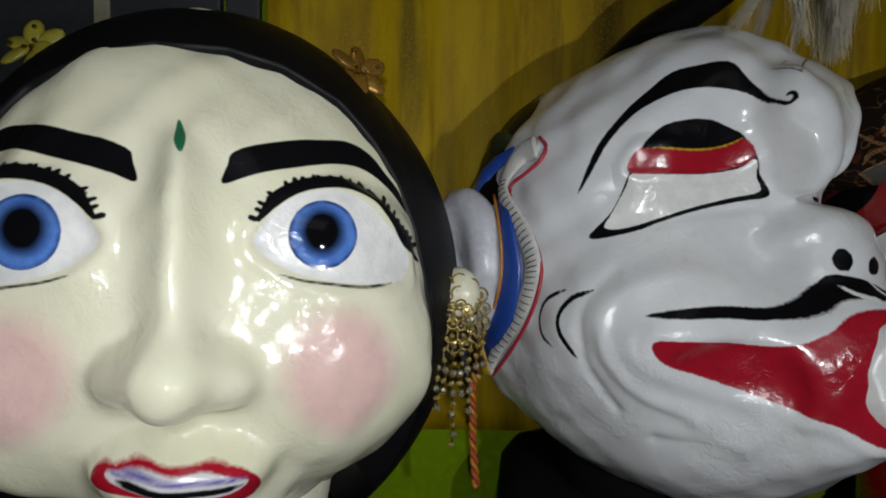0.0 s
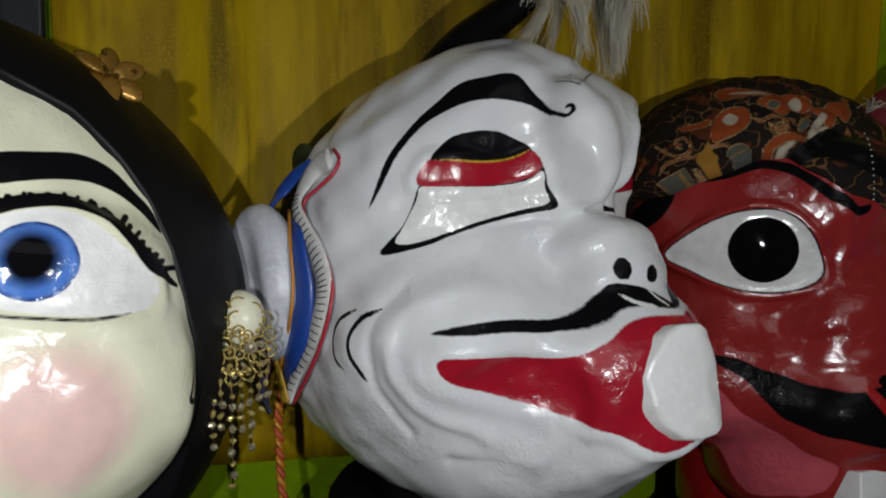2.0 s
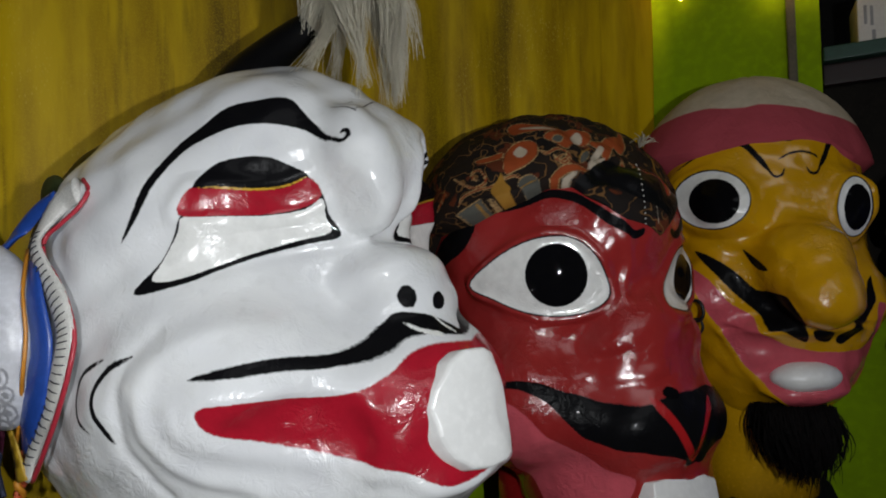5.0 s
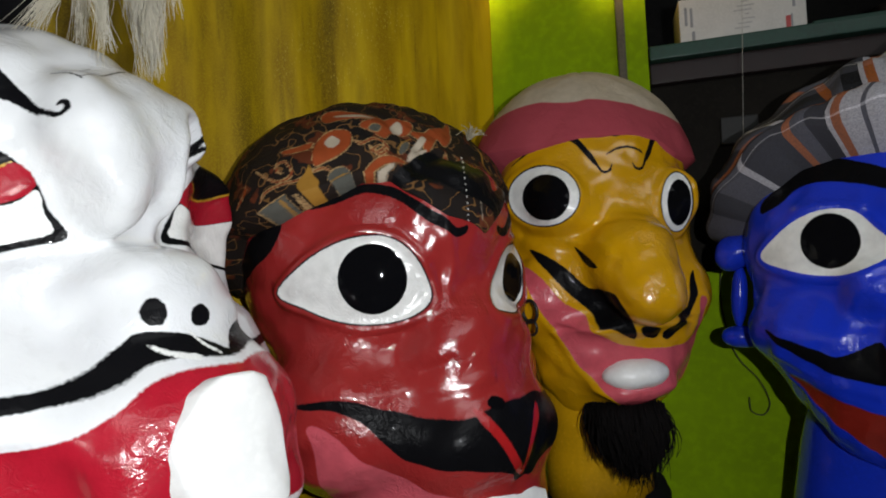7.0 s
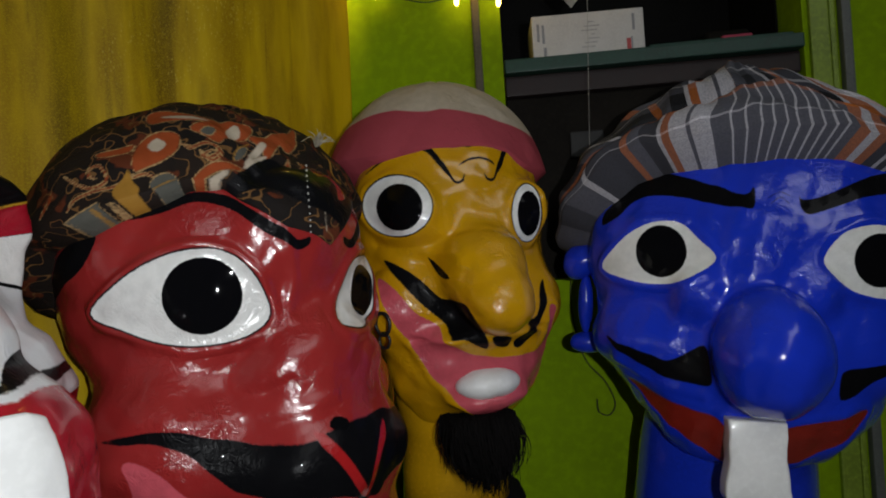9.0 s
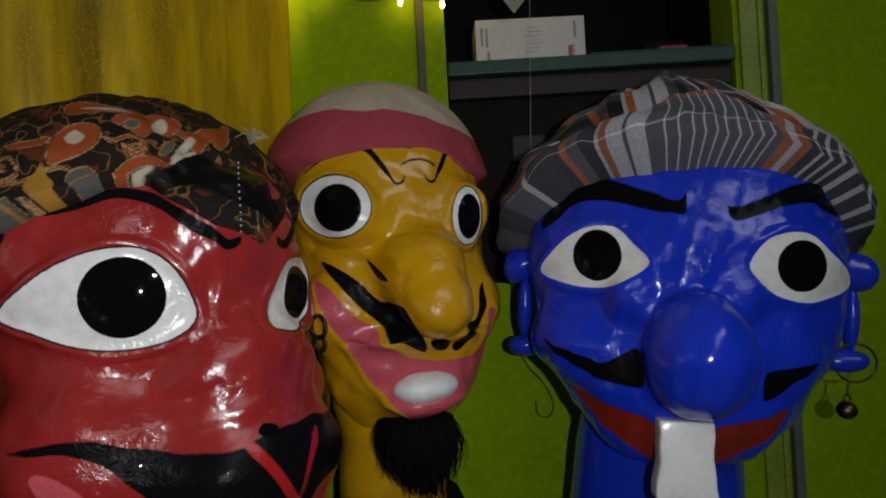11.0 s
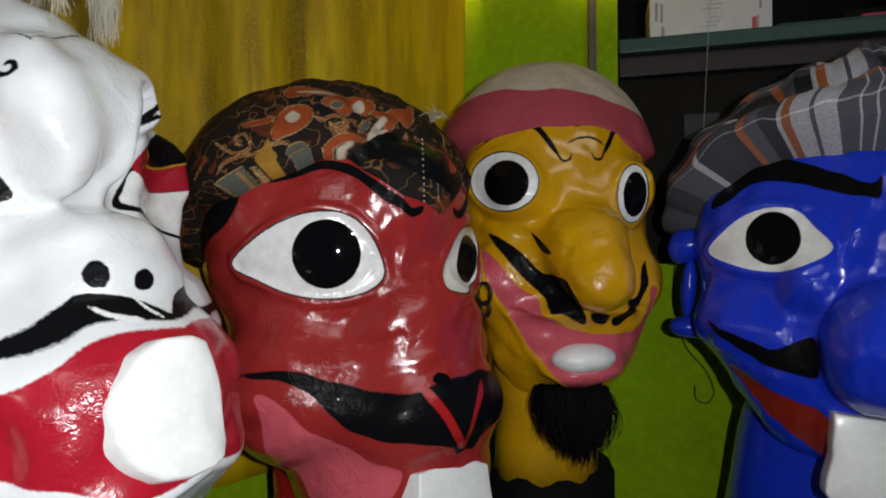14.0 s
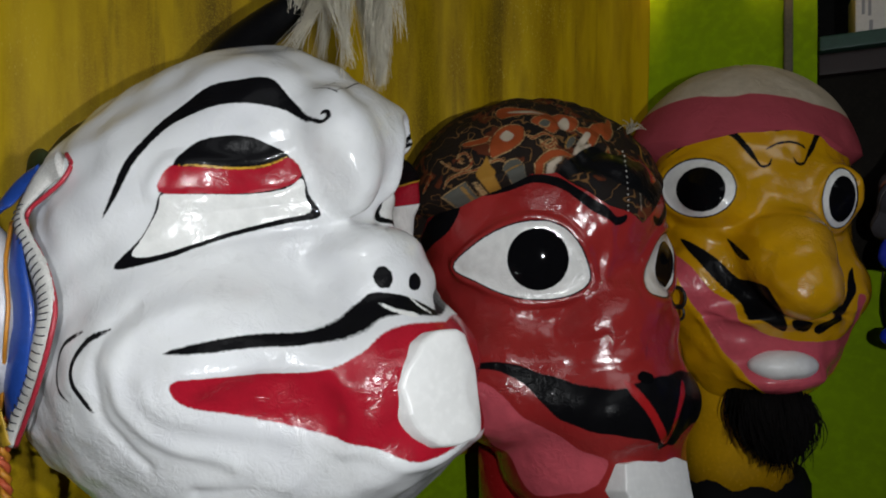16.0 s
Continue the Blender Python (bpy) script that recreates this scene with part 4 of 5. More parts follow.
paint("B", "maroon", "fill", [(-59.8, -39.7), (-43.2, -43.7), (-28.3, -45.7), (-15.8, -47.1), (-8.7, -49.4), (5.3, -48.9), (13.9, -46.7), (27.1, -43.8), (44.6, -40.5), (42.5, -45.3), (31.1, -54.2), (14.7, -60.5), (-2.1, -65.1), (-16.1, -60.2), (-30.2, -53.9), (-47.7, -48.7)], False, 0.0)
paint("B", "ridge", "line", [(-58.3, -30.9), (-44.8, -39.5), (-20.1, -42.1)], False, 0.0)
paint("B", "ridge", "line", [(-43.6, -53.8), (-24.5, -61.6)], False, 0.0)
paint("B", "ridge", "line", [(36.5, -55.9), (47.8, -46.4)], False, 0.0)
paint("B", "black", "line", [(7.4, 37.1), (14.1, 39.5), (19.7, 36.7)], False, 0.0006)
paint("B", "black", "line", [(8.5, 34.3), (13.7, 37.3), (17.6, 34.4)], False, 0.0006)
paint("Rc", "orange", "fill", [(-60.4, 35.3), (-61.5, 44.2), (-56.7, 48.8), (-48.8, 48.8), (-48.0, 42.7), (-51.5, 39.2), (-56.6, 36.4)], False, 0.0)
paint("Rc", "orange", "fill", [(-73.9, 40.3), (-68.0, 42.4), (-63.6, 44.1), (-63.4, 41.3), (-67.8, 39.6), (-72.1, 39.0)], False, 0.0)
paint("Rc", "orange", "fill", [(-44.5, 52.1), (-33.4, 57.9), (-16.0, 57.0), (-20.5, 50.4), (-29.6, 49.8), (-33.8, 47.3), (-38.4, 49.4)], False, 0.0)
paint("Rc", "orange", "fill", [(-44.6, 29.8), (-42.1, 35.1), (-36.0, 39.1), (-27.3, 39.0), (-27.7, 37.4), (-34.2, 36.8), (-39.4, 33.9), (-42.4, 30.4)], False, 0.0)
paint("Rc", "orange", "fill", [(-66.6, 58.4), (-58.8, 60.7), (-36.4, 59.5), (-31.9, 57.6), (-44.9, 55.4), (-54.9, 53.6), (-60.8, 52.5)], False, 0.0)
paint("Rc", "orange", "fill", [(-19.8, 50.5), (-10.7, 52.3), (-1.9, 55.7), (11.0, 56.3), (12.6, 53.4), (-0.5, 47.5), (-3.4, 50.4), (-14.9, 42.4), (-15.9, 46.5)], False, 0.0)
paint("Rc", "cream", "fill", [(-58.4, 44.3), (-56.1, 46.8), (-52.3, 44.7), (-53.8, 41.7), (-56.8, 42.0)], False, 0.0)
paint("Rc", "cream", "fill", [(-29.1, 54.3), (-23.2, 56.0), (-23.7, 51.4), (-28.9, 50.0)], False, 0.0)
paint("Rc", "cream", "fill", [(-38.5, 33.4), (-34.3, 36.3), (-31.1, 36.6), (-35.6, 33.3)], False, 0.0)
paint("Rc", "cream", "fill", [(-26.1, 39.1), (-20.1, 43.0), (-14.4, 43.6), (-21.1, 40.1)], False, 0.0)
paint("Rc", "cream", "fill", [(-59.5, 57.1), (-48.5, 58.6), (-36.4, 58.1), (-47.8, 55.9)], False, 0.0)
paint("Rc", "cream", "fill", [(-22.3, 43.9), (-14.4, 49.2), (-13.1, 47.4), (-20.1, 43.0)], False, 0.0)
paint("Rc", "ochre", "fill", [(-64.8, 29.1), (-62.9, 32.6), (-61.7, 35.3), (-60.3, 32.2), (-57.9, 29.6), (-58.9, 25.9), (-61.2, 25.3), (-63.6, 26.6)], False, 0.0)
paint("Rc", "leaf", "fill", [(-55.5, 31.0), (-53.7, 34.2), (-50.2, 35.3), (-47.6, 33.2), (-46.8, 30.1), (-49.3, 29.1), (-52.5, 29.1)], False, 0.0)
paint("Rc", "leaf", "fill", [(-81.1, 17.3), (-76.5, 20.6), (-71.5, 23.3), (-67.6, 25.5), (-68.2, 21.7), (-72.1, 18.9), (-76.4, 16.6)], False, 0.0)
paint("Rc", "leaf", "fill", [(-29.1, 41.4), (-25.3, 46.5), (-21.9, 47.0), (-24.5, 43.1)], False, 0.0)
paint("Rc", "orange", "line", [(-79.8, 32.7), (-72.7, 29.7), (-68.4, 30.4), (-67.3, 32.9), (-70.1, 35.7), (-72.6, 34.9), (-72.2, 32.7), (-70.2, 32.2)], False, 0.0013)
paint("Rc", "orange", "line", [(-60.6, 33.9), (-64.1, 30.4), (-69.8, 28.7), (-74.6, 26.5), (-75.9, 23.5)], False, 0.0013)
paint("Rc", "orange", "line", [(-47.8, 45.1), (-43.0, 43.8), (-39.7, 46.0), (-37.5, 46.3), (-33.6, 44.3), (-33.5, 41.6), (-36.9, 39.6), (-38.8, 41.5), (-36.0, 43.4)], False, 0.0013)
paint("Rc", "orange", "line", [(-60.4, 33.1), (-57.2, 34.5), (-54.5, 33.7)], False, 0.0013)
paint("Rc", "orange", "line", [(-65.8, 20.8), (-65.8, 23.9), (-63.5, 25.1), (-60.4, 24.3), (-56.5, 25.5), (-52.5, 25.6)], False, 0.0012)
paint("Rc", "orange", "line", [(-85.3, 22.7), (-83.6, 26.4), (-83.4, 28.8)], False, 0.0019)
paint("Rc", "ochre", "line", [(-78.7, 17.4), (-74.7, 19.7), (-70.6, 22.1), (-68.3, 24.4)], False, 0.0009)
paint("Rc", "ochre", "line", [(-54.3, 29.8), (-51.0, 32.1), (-48.0, 33.5)], False, 0.0008)
paint("Rc", "black", "fill", [(-43.2, 30.4), (-34.8, 31.9), (-23.8, 39.4), (-13.2, 43.2), (-3.7, 38.4), (9.9, 41.5), (31.2, 33.9), (17.9, 20.7), (8.2, 13.3), (0.6, 20.7), (-8.9, 24.7), (-20.0, 31.1), (-33.1, 29.2)], False, 0.0)
paint("Rc", "cream", "line", [(-0.1, 35.4), (-0.4, 32.2), (-0.8, 28.0), (-1.3, 22.8), (-2.3, 15.5)], False, 0.0007)
paint("Rc", "orange", "line", [(-46.5, 44.7), (-43.8, 43.0), (-40.4, 45.1), (-37.6, 46.1), (-34.7, 45.5), (-34.1, 43.0), (-36.9, 40.6), (-39.5, 40.7), (-40.4, 42.5)], False, 0.0013)
paint("Rc", "orange", "line", [(-4.4, 43.1), (-7.5, 38.8), (-4.3, 37.1), (2.1, 40.7), (1.6, 43.3)], False, 0.0022)
paint("Rc", "cream", "line", [(-25.0, 40.0), (-20.9, 43.5), (-14.5, 47.7)], False, 0.0022)
paint("Rc", "orange", "fill", [(6.9, 55.7), (25.4, 60.3), (7.7, 51.9), (0.2, 47.5), (-0.5, 50.3)], False, 0.0)
paint("Rc", "ochre", "line", [(31.7, 49.8), (29.7, 44.9), (24.1, 40.2), (30.5, 36.7)], False, 0.002)
paint("Rc", "leaf", "fill", [(-40.5, 50.9), (-37.3, 53.6), (-34.0, 52.8), (-36.4, 49.8)], False, 0.0)
paint("Rc", "ochre", "line", [(-29.2, 40.8), (-27.5, 44.6), (-24.1, 47.3), (-20.9, 48.4)], False, 0.001)

# ---- the masks ----
black_cloth = plain("black_cloth", (0.006, 0.006, 0.007), 0.9, 0.3, 30, 0.3)
black_lacquer = plain("black_hair_paint", (0.005, 0.005, 0.006), 0.45, 0.3, 20, 0.35)
black_lacquer.node_tree.nodes["Principled BSDF"].inputs["Specular IOR Level"].default_value = 0.16
gold_metal = plain("gilt_metal", (0.55, 0.36, 0.10), 0.22, 0.3, 60, 0.2, metal=1.0)
old_brass = plain("old_brass", (0.16, 0.12, 0.06), 0.35, 0.4, 60, 0.2, metal=1.0)


def mask(key, label):
    return thing("giant_mask", HEADS[key][0], label, "mask", "row of giant masks")


def stand(key, top, wide, deep, dx=0.0, dy=0.0):
    """A column draped in black cloth under a mask."""
    x, y, _ = HEADS[key][0].translation
    ob = lathe("mask_stand", [(0, wide * 1.25, deep * 1.1, 0, 0), (0.4, wide * 1.18, deep * 1.05, 0, 0), (top - 0.12, wide * 1.02, deep, 0, 0), (top - 0.03, wide, deep * 0.98, 0, 0), (top, wide * 0.9, deep * 0.9, 0, 0)], black_cloth, None, fold=0.03)
    ob.location = (x + dx, y + dy, 0)
    return tagged(ob, "column draped in black cloth holding up a mask", "stand", "mask stands")


# the cream face with black hair
m_p = mask("P", "giant cream papier-mache mask with blue eyes and pink cheeks")
moulded_head("P", m_p, (0.82, 0.79, 0.62), ["blush", "white", "iris", "pupil", "red", "teeth", "purple", "green", "black"], 1, lid=.004, relief=0.5, wobble=0.0005, rough=0.15, second=(0.77, 0.75, 0.55))
cap("P", m_p, "hair", black_lacquer, [(-180, -68), (-90, -66), (-70, -55), (-65, -25), (-63, -12), (-61.5, 2.7), (-58.8, 15.7), (-54.4, 26.2), (-47.6, 37.6), (-31.8, 47.9), (-12.6, 52.9), (-4, 52.8), (12.6, 52.9), (31.8, 47.9), (47.6, 37.6), (54.4, 26.2), (58.8, 15.7), (61.5, 2.7), (63, -12), (65, -25), (70, -55), (90, -66), (180, -68)], label="smooth black painted hair")
cream_paint = plain("cream_paint", (0.80, 0.77, 0.60), 0.25, 0.1, 14, 0.3, coat=0.3)
lump("ear", (0.302, -0.058, -0.060), blob((0, 0, 0), (.026, .03, .034)), cream_paint, m_p, n=24)
lathe("neck", [(-0.44, .15, .13, 0, .03), (-0.36, .14, .12, 0, .02), (-0.28, .15, .14, 0, 0)], cream_paint, m_p)
stand("P", 0.96, .2, .17)

# the white face with the grin
m_w = mask("W", "giant white papier-mache mask with a wide red grin")
moulded_head("W", m_w, (0.82, 0.83, 0.84), ["black", "white", "red", "gold"], 2, lip="red", dents=.0034, relief=0.6, wobble=0.0011, rough=0.22, second=(0.73, 0.74, 0.77), crumple=17.0)
white_paint = plain("white_gloss_paint", (0.86, 0.86, 0.85), 0.35, 0.08, 12, 0.3, coat=0.15, distance=0.0012)
grey_white = plain("grey_white_paint", (0.58, 0.59, 0.64), 0.3, 0.2, 14, 0.5, coat=0.2)
lump("hair", (0, .07, -.005), blob((0, 0, 0), (.258, .222, .238)), black_lacquer, m_w, "black painted back of the head", n=60)
strands("topknot", [(arc([(0, .06, .22), (0, -.03, .262), (0, -.10, .277), (0, -.16, .285), (0, -.185, .289)]), np.linspace(.038, .017, 25))], black_lacquer, m_w, "black topknot leaning forward", 16)


def chiselled(outline, front, back, ridge_x, ridge, edge, bend=0.0, bend_x=0.0):
    """A block of plaster cut to an outline (x, z), with a ridge down its face, bent round the jaw behind it."""
    bm = bmesh.new()
    n = len(outline)
    far = [bm.verts.new((x * 1.02, back, z)) for x, z in outline]
    near = [bm.verts.new((x * .93, front + .06 * abs(x - ridge_x), z * .985 + .015 * sum(q for _, q in outline) / n)) for x, z in outline]
    for i in range(n):
        bm.faces.new((far[i], far[(i + 1) % n], near[(i + 1) % n], near[i]))
    mid_ = bm.verts.new((ridge_x, front - ridge, sum(z for _, z in outline) / n))
    for i in range(n):
        bm.faces.new((near[i], near[(i + 1) % n], mid_))
    bm.faces.new(far[::-1])
    bmesh.ops.recalc_face_normals(bm, faces=bm.faces)
    bmesh.ops.bevel(bm, geom=[e for e in bm.edges if mid_ not in e.verts], offset=edge, segments=3, profile=0.6, affect="EDGES")
    bmesh.ops.triangulate(bm, faces=bm.faces)
    bmesh.ops.subdivide_edges(bm, edges=bm.edges, cuts=2, use_grid_fill=True)
    for v in bm.verts:
        v.co.y += .0011 * math.sin(v.co.x * 110 + v.co.z * 60) + .0009 * math.sin(v.co.x * 50 - v.co.z * 130)
        v.co.x += .0010 * math.sin(v.co.z * 120)
        v.co.y += bend * (v.co.x - bend_x) ** 2
    return bm


bm = chiselled([(-.049, -.184), (-.073, -.193), (-.092, -.217), (-.103, -.238), (-.100, -.268), (-.088, -.296), (-.071, -.311), (-.045, -.317), (-.022, -.316), (-.006, -.311), (.002, -.296), (.006, -.25), (.006, -.212), (.0, -.195), (-.02, -.187)], -.347, -.300, -.03, .003, .006, 2.8, .015)
part("tooth", bm, white_paint, m_w, "big chalky white tooth", True)
lump("ear", (-.302, .104, -.06), blob((0, 0, 0), (.042, .075, .104)) + blob((-.042, -.012, .0), (.02, .03, .07), .02, cut=True), grey_white, m_w, "large greyish white ear", n=36, seed=6)
ribbed = plain("ribbed_white", (0.66, 0.65, 0.62), 0.4, 0.25, 60, 0.3)
ear_blue = plain("ornament_blue", (0.02, 0.07, 0.35), 0.3, 0.2, 20, 0.3, coat=0.2)
ear_red = plain("ornament_red", (0.45, 0.03, 0.05), 0.35, 0.2, 20, 0.3)
ear_orange = plain("ornament_orange", (0.55, 0.22, 0.02), 0.4, 0.2, 20, 0.3)
EDGE = arc([(-.252, -.007, .079), (-.255, .021, .075), (-.267, .038, .053), (-.282, .037, .027), (-.287, .019, -.006), (-.287, .001, -.038), (-.289, -.011, -.07), (-.292, -.011, -.095), (-.296, .001, -.126), (-.295, .029, -.158), (-.292, .069, -.187), (-.294, .096, -.22)], 8)
ribs = .017 * (1 + 0.03 * np.sin(np.arange(len(EDGE)) * 2.4)) * np.interp(np.arange(len(EDGE)), [0, 12, 22, 40, 66, 88], [1.0, .85, .55, .95, .9, .5])
ornament = strands("ear_ornament", [(EDGE, ribs, 0.38, (1, 0, 0))], ribbed, m_w, "ribbed white curl edged in red", 10)
ticks = []
for i in range(20, len(EDGE) - 4, 2):
    way = EDGE[i + 1] - EDGE[i - 1]
    over = np.cross(way / np.linalg.norm(way), (1, 0, 0))
    over = over * np.interp(i, [0, 12, 22, 40, 66, 88], [.015, .012, .008, .013, .012, .007])
    ticks.append((arc([EDGE[i] + over * .9 + (-.003, 0, .001), EDGE[i] + over * .3 + (-.0068, 0, 0), EDGE[i] - over * .4 + (-.0062, 0, -.001)], 2), .0008))
strands("stitches", ticks, plain("dark_grey_paint", (0.05, 0.05, 0.06), 0.5), ornament, "dark painted strokes", 5)
RIM = arc([(-.245, -.007, .093), (-.25, -.022, .076), (-.259, -.017, .058), (-.269, .004, .044), (-.277, .025, .032), (-.284, .02, .009), (-.286, -.003, -.021), (-.287, -.019, -.053), (-.290, -.027, -.087), (-.297, -.021, -.121), (-.299, .005, -.158), (-.296, .046, -.194), (-.290, .091, -.225)], 6)
strands("edging", [(RIM, .0027)], ear_red, ornament, "thin red edging", 6)
BAND = arc([(-.281, .047, .018), (-.297, .027, -.03), (-.297, .026, -.08), (-.300, .037, -.123), (-.299, .063, -.158), (-.286, .106, -.195)], 6)
strands("blue_band", [(BAND, np.interp(np.arange(len(BAND)), [0, 6, 12, 20, 30], [.010, .020, .025, .024, .010]), 0.24, (1, 0, 0))], ear_blue, ornament, "painted blue band", 10)
strands("blue_tip", [(arc([(-.30, .085, .026), (-.272, .088, .055), (-.262, .062, .074), (-.257, .03, .082)]), np.linspace(.013, .009, 19), 0.3, (1, 0, 0))], ear_blue, ornament, "painted blue tip behind the ear", 10)
strands("orange_line", [(arc([(-.281, .057, .026), (-.307, .025, -.027), (-.310, .024, -.072), (-.312, .037, -.115), (-.297, .088, -.159), (-.292, .118, -.193)]), .0022)], ear_orange, ornament, "thin orange line", 6)
lump("dark_leaf", (-.226, .09, .105), blob((0, 0, 0), (.008, .028, .026)), plain("dark_leaf_green", (0.03, 0.04, 0.012), 0.5), ornament, "dark green leaf tip", n=16)
strands("purple_tip", [(arc([(-.305, .112, -.150), (-.302, .122, -.172), (-.300, .130, -.188)]), np.linspace(.012, .004, 13), 0.4, (1, 0, 0))], plain("dark_purple_paint", (0.05, 0.008, 0.02), 0.4), ornament, "dark purple tip under the ear", 8)
strands("tassel", [(arc([(-.303, .130, -.185), (-.303, .139, -.205), (-.302, .136, -.222), (-.301, .132, -.236)]), np.linspace(.006, .003, 19))], plain("navy_thread", (0.02, 0.025, 0.06), 0.7), ornament, "short navy tassel", 8)
strands("yellow_tip", [(arc([(-.300, .108, -.155), (-.298, .100, -.19), (-.296, .098, -.222)]), np.linspace(.004, .011, 13), 0.3, (1, 0, 0))], plain("ornament_yellow", (0.42, 0.26, 0.02), 0.45), ornament, "painted yellow tip", 8)
cord_pts = [(-.283, .112, -.19), (-.275, .155, -.24), (-.272, .168, -.29), (-.27, .178, -.34), (-.268, .183, -.40)]
path = arc(cord_pts, 24)
k = np.arange(len(path))
for phase, colour in ((0, ear_orange), (math.pi, plain("cord_red", (0.5, 0.09, 0.03), 0.6))):
    strands("cord_strand", [(path + np.stack([.0035 * np.cos(k * .5 + phase), .0035 * np.sin(k * .5 + phase), 0 * k], -1), .0038)], colour, ornament, "twisted orange cord", 6)
lathe("neck", [(-0.52, .16, .15, 0, .06), (-0.42, .15, .15, 0, .06), (-0.3, .16, .16, 0, .06)], black_cloth, m_w)
stand("W", 1.0, .2, .19, -.02, 0.03)

# white goat-hair tuft on the topknot
rng = np.random.RandomState(4)
locks = []
for k in range(30):
    clump = 6 * ((k * .618) % 1)
    side = 1.6 * ((k * .377 + .2) % 1) - .8
    back = k % 9 == 8
    for _ in range(130):
        q = rng.normal(size=5)
        a = np.array((.006 * q[0], -.180 + .005 * q[1], .284 + .005 * q[2]))
        b = np.array((.02 * side + .010 * q[0], -.205 - .012 * clump + .008 * q[3], .385 + .012 * q[1]))
        c = np.array((.035 * side + .013 * q[1], -.300 - .013 * clump + .016 * q[2], .355 + .010 * q[0]))
        d = np.array((.040 * side + .004 * q[2], -.250 - .012 * clump + .005 * q[3], .125 + .017 * abs(clump - 2)))
        if back:
            c, d = np.array((.03 * side + .008 * q[0], -.235 + .008 * q[1], .27)), np.array((.05 * side + .006 * q[1], -.195 + .008 * q[2], .195))
        t = np.linspace(0, rng.uniform(.55, 1) ** .6, 13)[:, None]
        sway = np.array((.016 * math.sin(k * 2.1), .020 * math.cos(k * 1.7), 0)) * np.sin(t * 6.5 + k) * t
        locks.append(((1 - t) ** 3 * a + 3 * t * (1 - t) ** 2 * b + 3 * t * t * (1 - t) * c + t ** 3 * d + sway, np.linspace(.0006, .00018, 13)))
tuft_hair = plain("goat_hair", (0.74, 0.69, 0.56), 0.55, 0.2, 30, 0.2)
tuft = strands("tuft", locks, tuft_hair, m_w, "long creamy white hair tuft", 3)

# the red face with the batik headcloth
m_r = mask("R", "giant glossy red papier-mache mask wearing a dark batik headcloth")
moulded_head("R", m_r, (0.345, 0.026, 0.025), ["pink", "black", "vein", "rim", "white", "pupil"], 3, outline=.0022, lid=.006, relief=0.85, rough=0.2, second=(0.29, 0.018, 0.018), crumple=20.0)
batik = head_paint("batik_cloth", (0.010, 0.009, 0.009), ["orange", "leaf", "trace", "cream", "ochre", "black"], rough=0.75, wobble=0.0016, second=(0.022, 0.014, 0.010), coat=0.0, curls=True)
cap_r, cap_az, cap_el, cap_rad = cap("R", m_r, "headcloth", batik, [(-180, -20), (-120, 0), (-97, 18), (-75.7, 20.5), (-66.4, 24.5), (-53.6, 29.6), (-44.9, 33.4), (-33.6, 33.6), (-24.8, 25), (-16.2, 17.9), (-7.5, 15.7), (0.4, 12), (8.1, 18), (17, 25), (30, 33), (45, 33), (54, 29), (67, 24), (90, 18), (110, 5), (180, -20)], rows=150, lift=.004,
    shape=lambda a, e, up: .0022 * np.sin(np.radians(a) * 9 + up * .12) + .0016 * np.sin(up * .5 + np.radians(a) * 4), label="dark batik headcloth with orange and cream flowers")
for layer in ("orange", "leaf", "cream", "ochre", "black"):
    d = np.full(len(cap_az), 9.0)
    for ink, kind, spots, half in PAINT["Rc"]:
        if ink == layer:
            d = np.minimum(d, mark_distance(cap_az, cap_el, cap_rad, kind, spots, half))
    put_values(cap_r, layer, d)
    if layer == "orange":
        outline_ = np.abs(d - .0006)
    if layer == "leaf":
        outline_ = np.minimum(outline_, np.abs(d))
put_values(cap_r, "trace", outline_ - .0009)
bm = chiselled([(-.078, .020), (-.03, .024), (.05, .022), (.078, .014), (.076, -.05), (.02, -.062), (-.06, -.060), (-.084, -.02)], -.015, .03, .01, .002, .0035)
bmesh.ops.transform(bm, matrix=pose(-.018, -.268, -.354, -14, 7, -3), verts=bm.verts)
part("tooth", bm, white_paint, m_r, "chipped white tooth", True)
thread_white = plain("white_thread", (0.6, 0.58, 0.55), 0.7)
seam = arc([(.036, -.194, .204), (-.007, -.231, .168), (-.025, -.247, .142), (-.034, -.256, .116), (-.039, -.262, .092), (-.041, -.262, .070)], 5)
way = seam / np.linalg.norm(seam, axis=1)[:, None]
seam = way * (np.maximum(reach(way, CAPS["R"]), reach(way, HEADS["R"][1]) + .004) + .003)[:, None]
for i in range(2, len(seam) - 1, 2):
    strands("stitch", [(np.array([seam[i], (seam[i] * .55 + seam[i + 1] * .45)]), .0013)], thread_white, cap_r, "", 6)
knot = []
for i in range(14):   # frayed ends where the cloth is tied
    q = rng.normal(size=4)
    knot.append((arc([(.088, -.158, .229), (.088 + .010 * q[0], -.172, .240 + .006 * q[1]), (.088 + .022 * q[0], -.178 + .008 * q[2], .240 + .012 * q[3])], 4), np.linspace(.0016, .0005, 9)))
strands("frayed_knot", knot, plain("frayed_thread", (0.45, 0.40, 0.30), 0.8), cap_r, "frayed pale cloth ends", 4)
red_paint = plain("red_gloss_paint", (0.38, 0.012, 0.014), 0.25, 0.15, 16, 0.4, coat=0.25)
lathe("neck", [(-0.56, .13, .13, 0, .02), (-0.46, .14, .14, 0, .0), (-0.36, .15, .15, 0, -.02)], red_paint, m_r)
black_wire = plain("black_wire", (0.01, 0.01, 0.01), 0.4)
a = np.linspace(0, 2 * np.pi, 33)
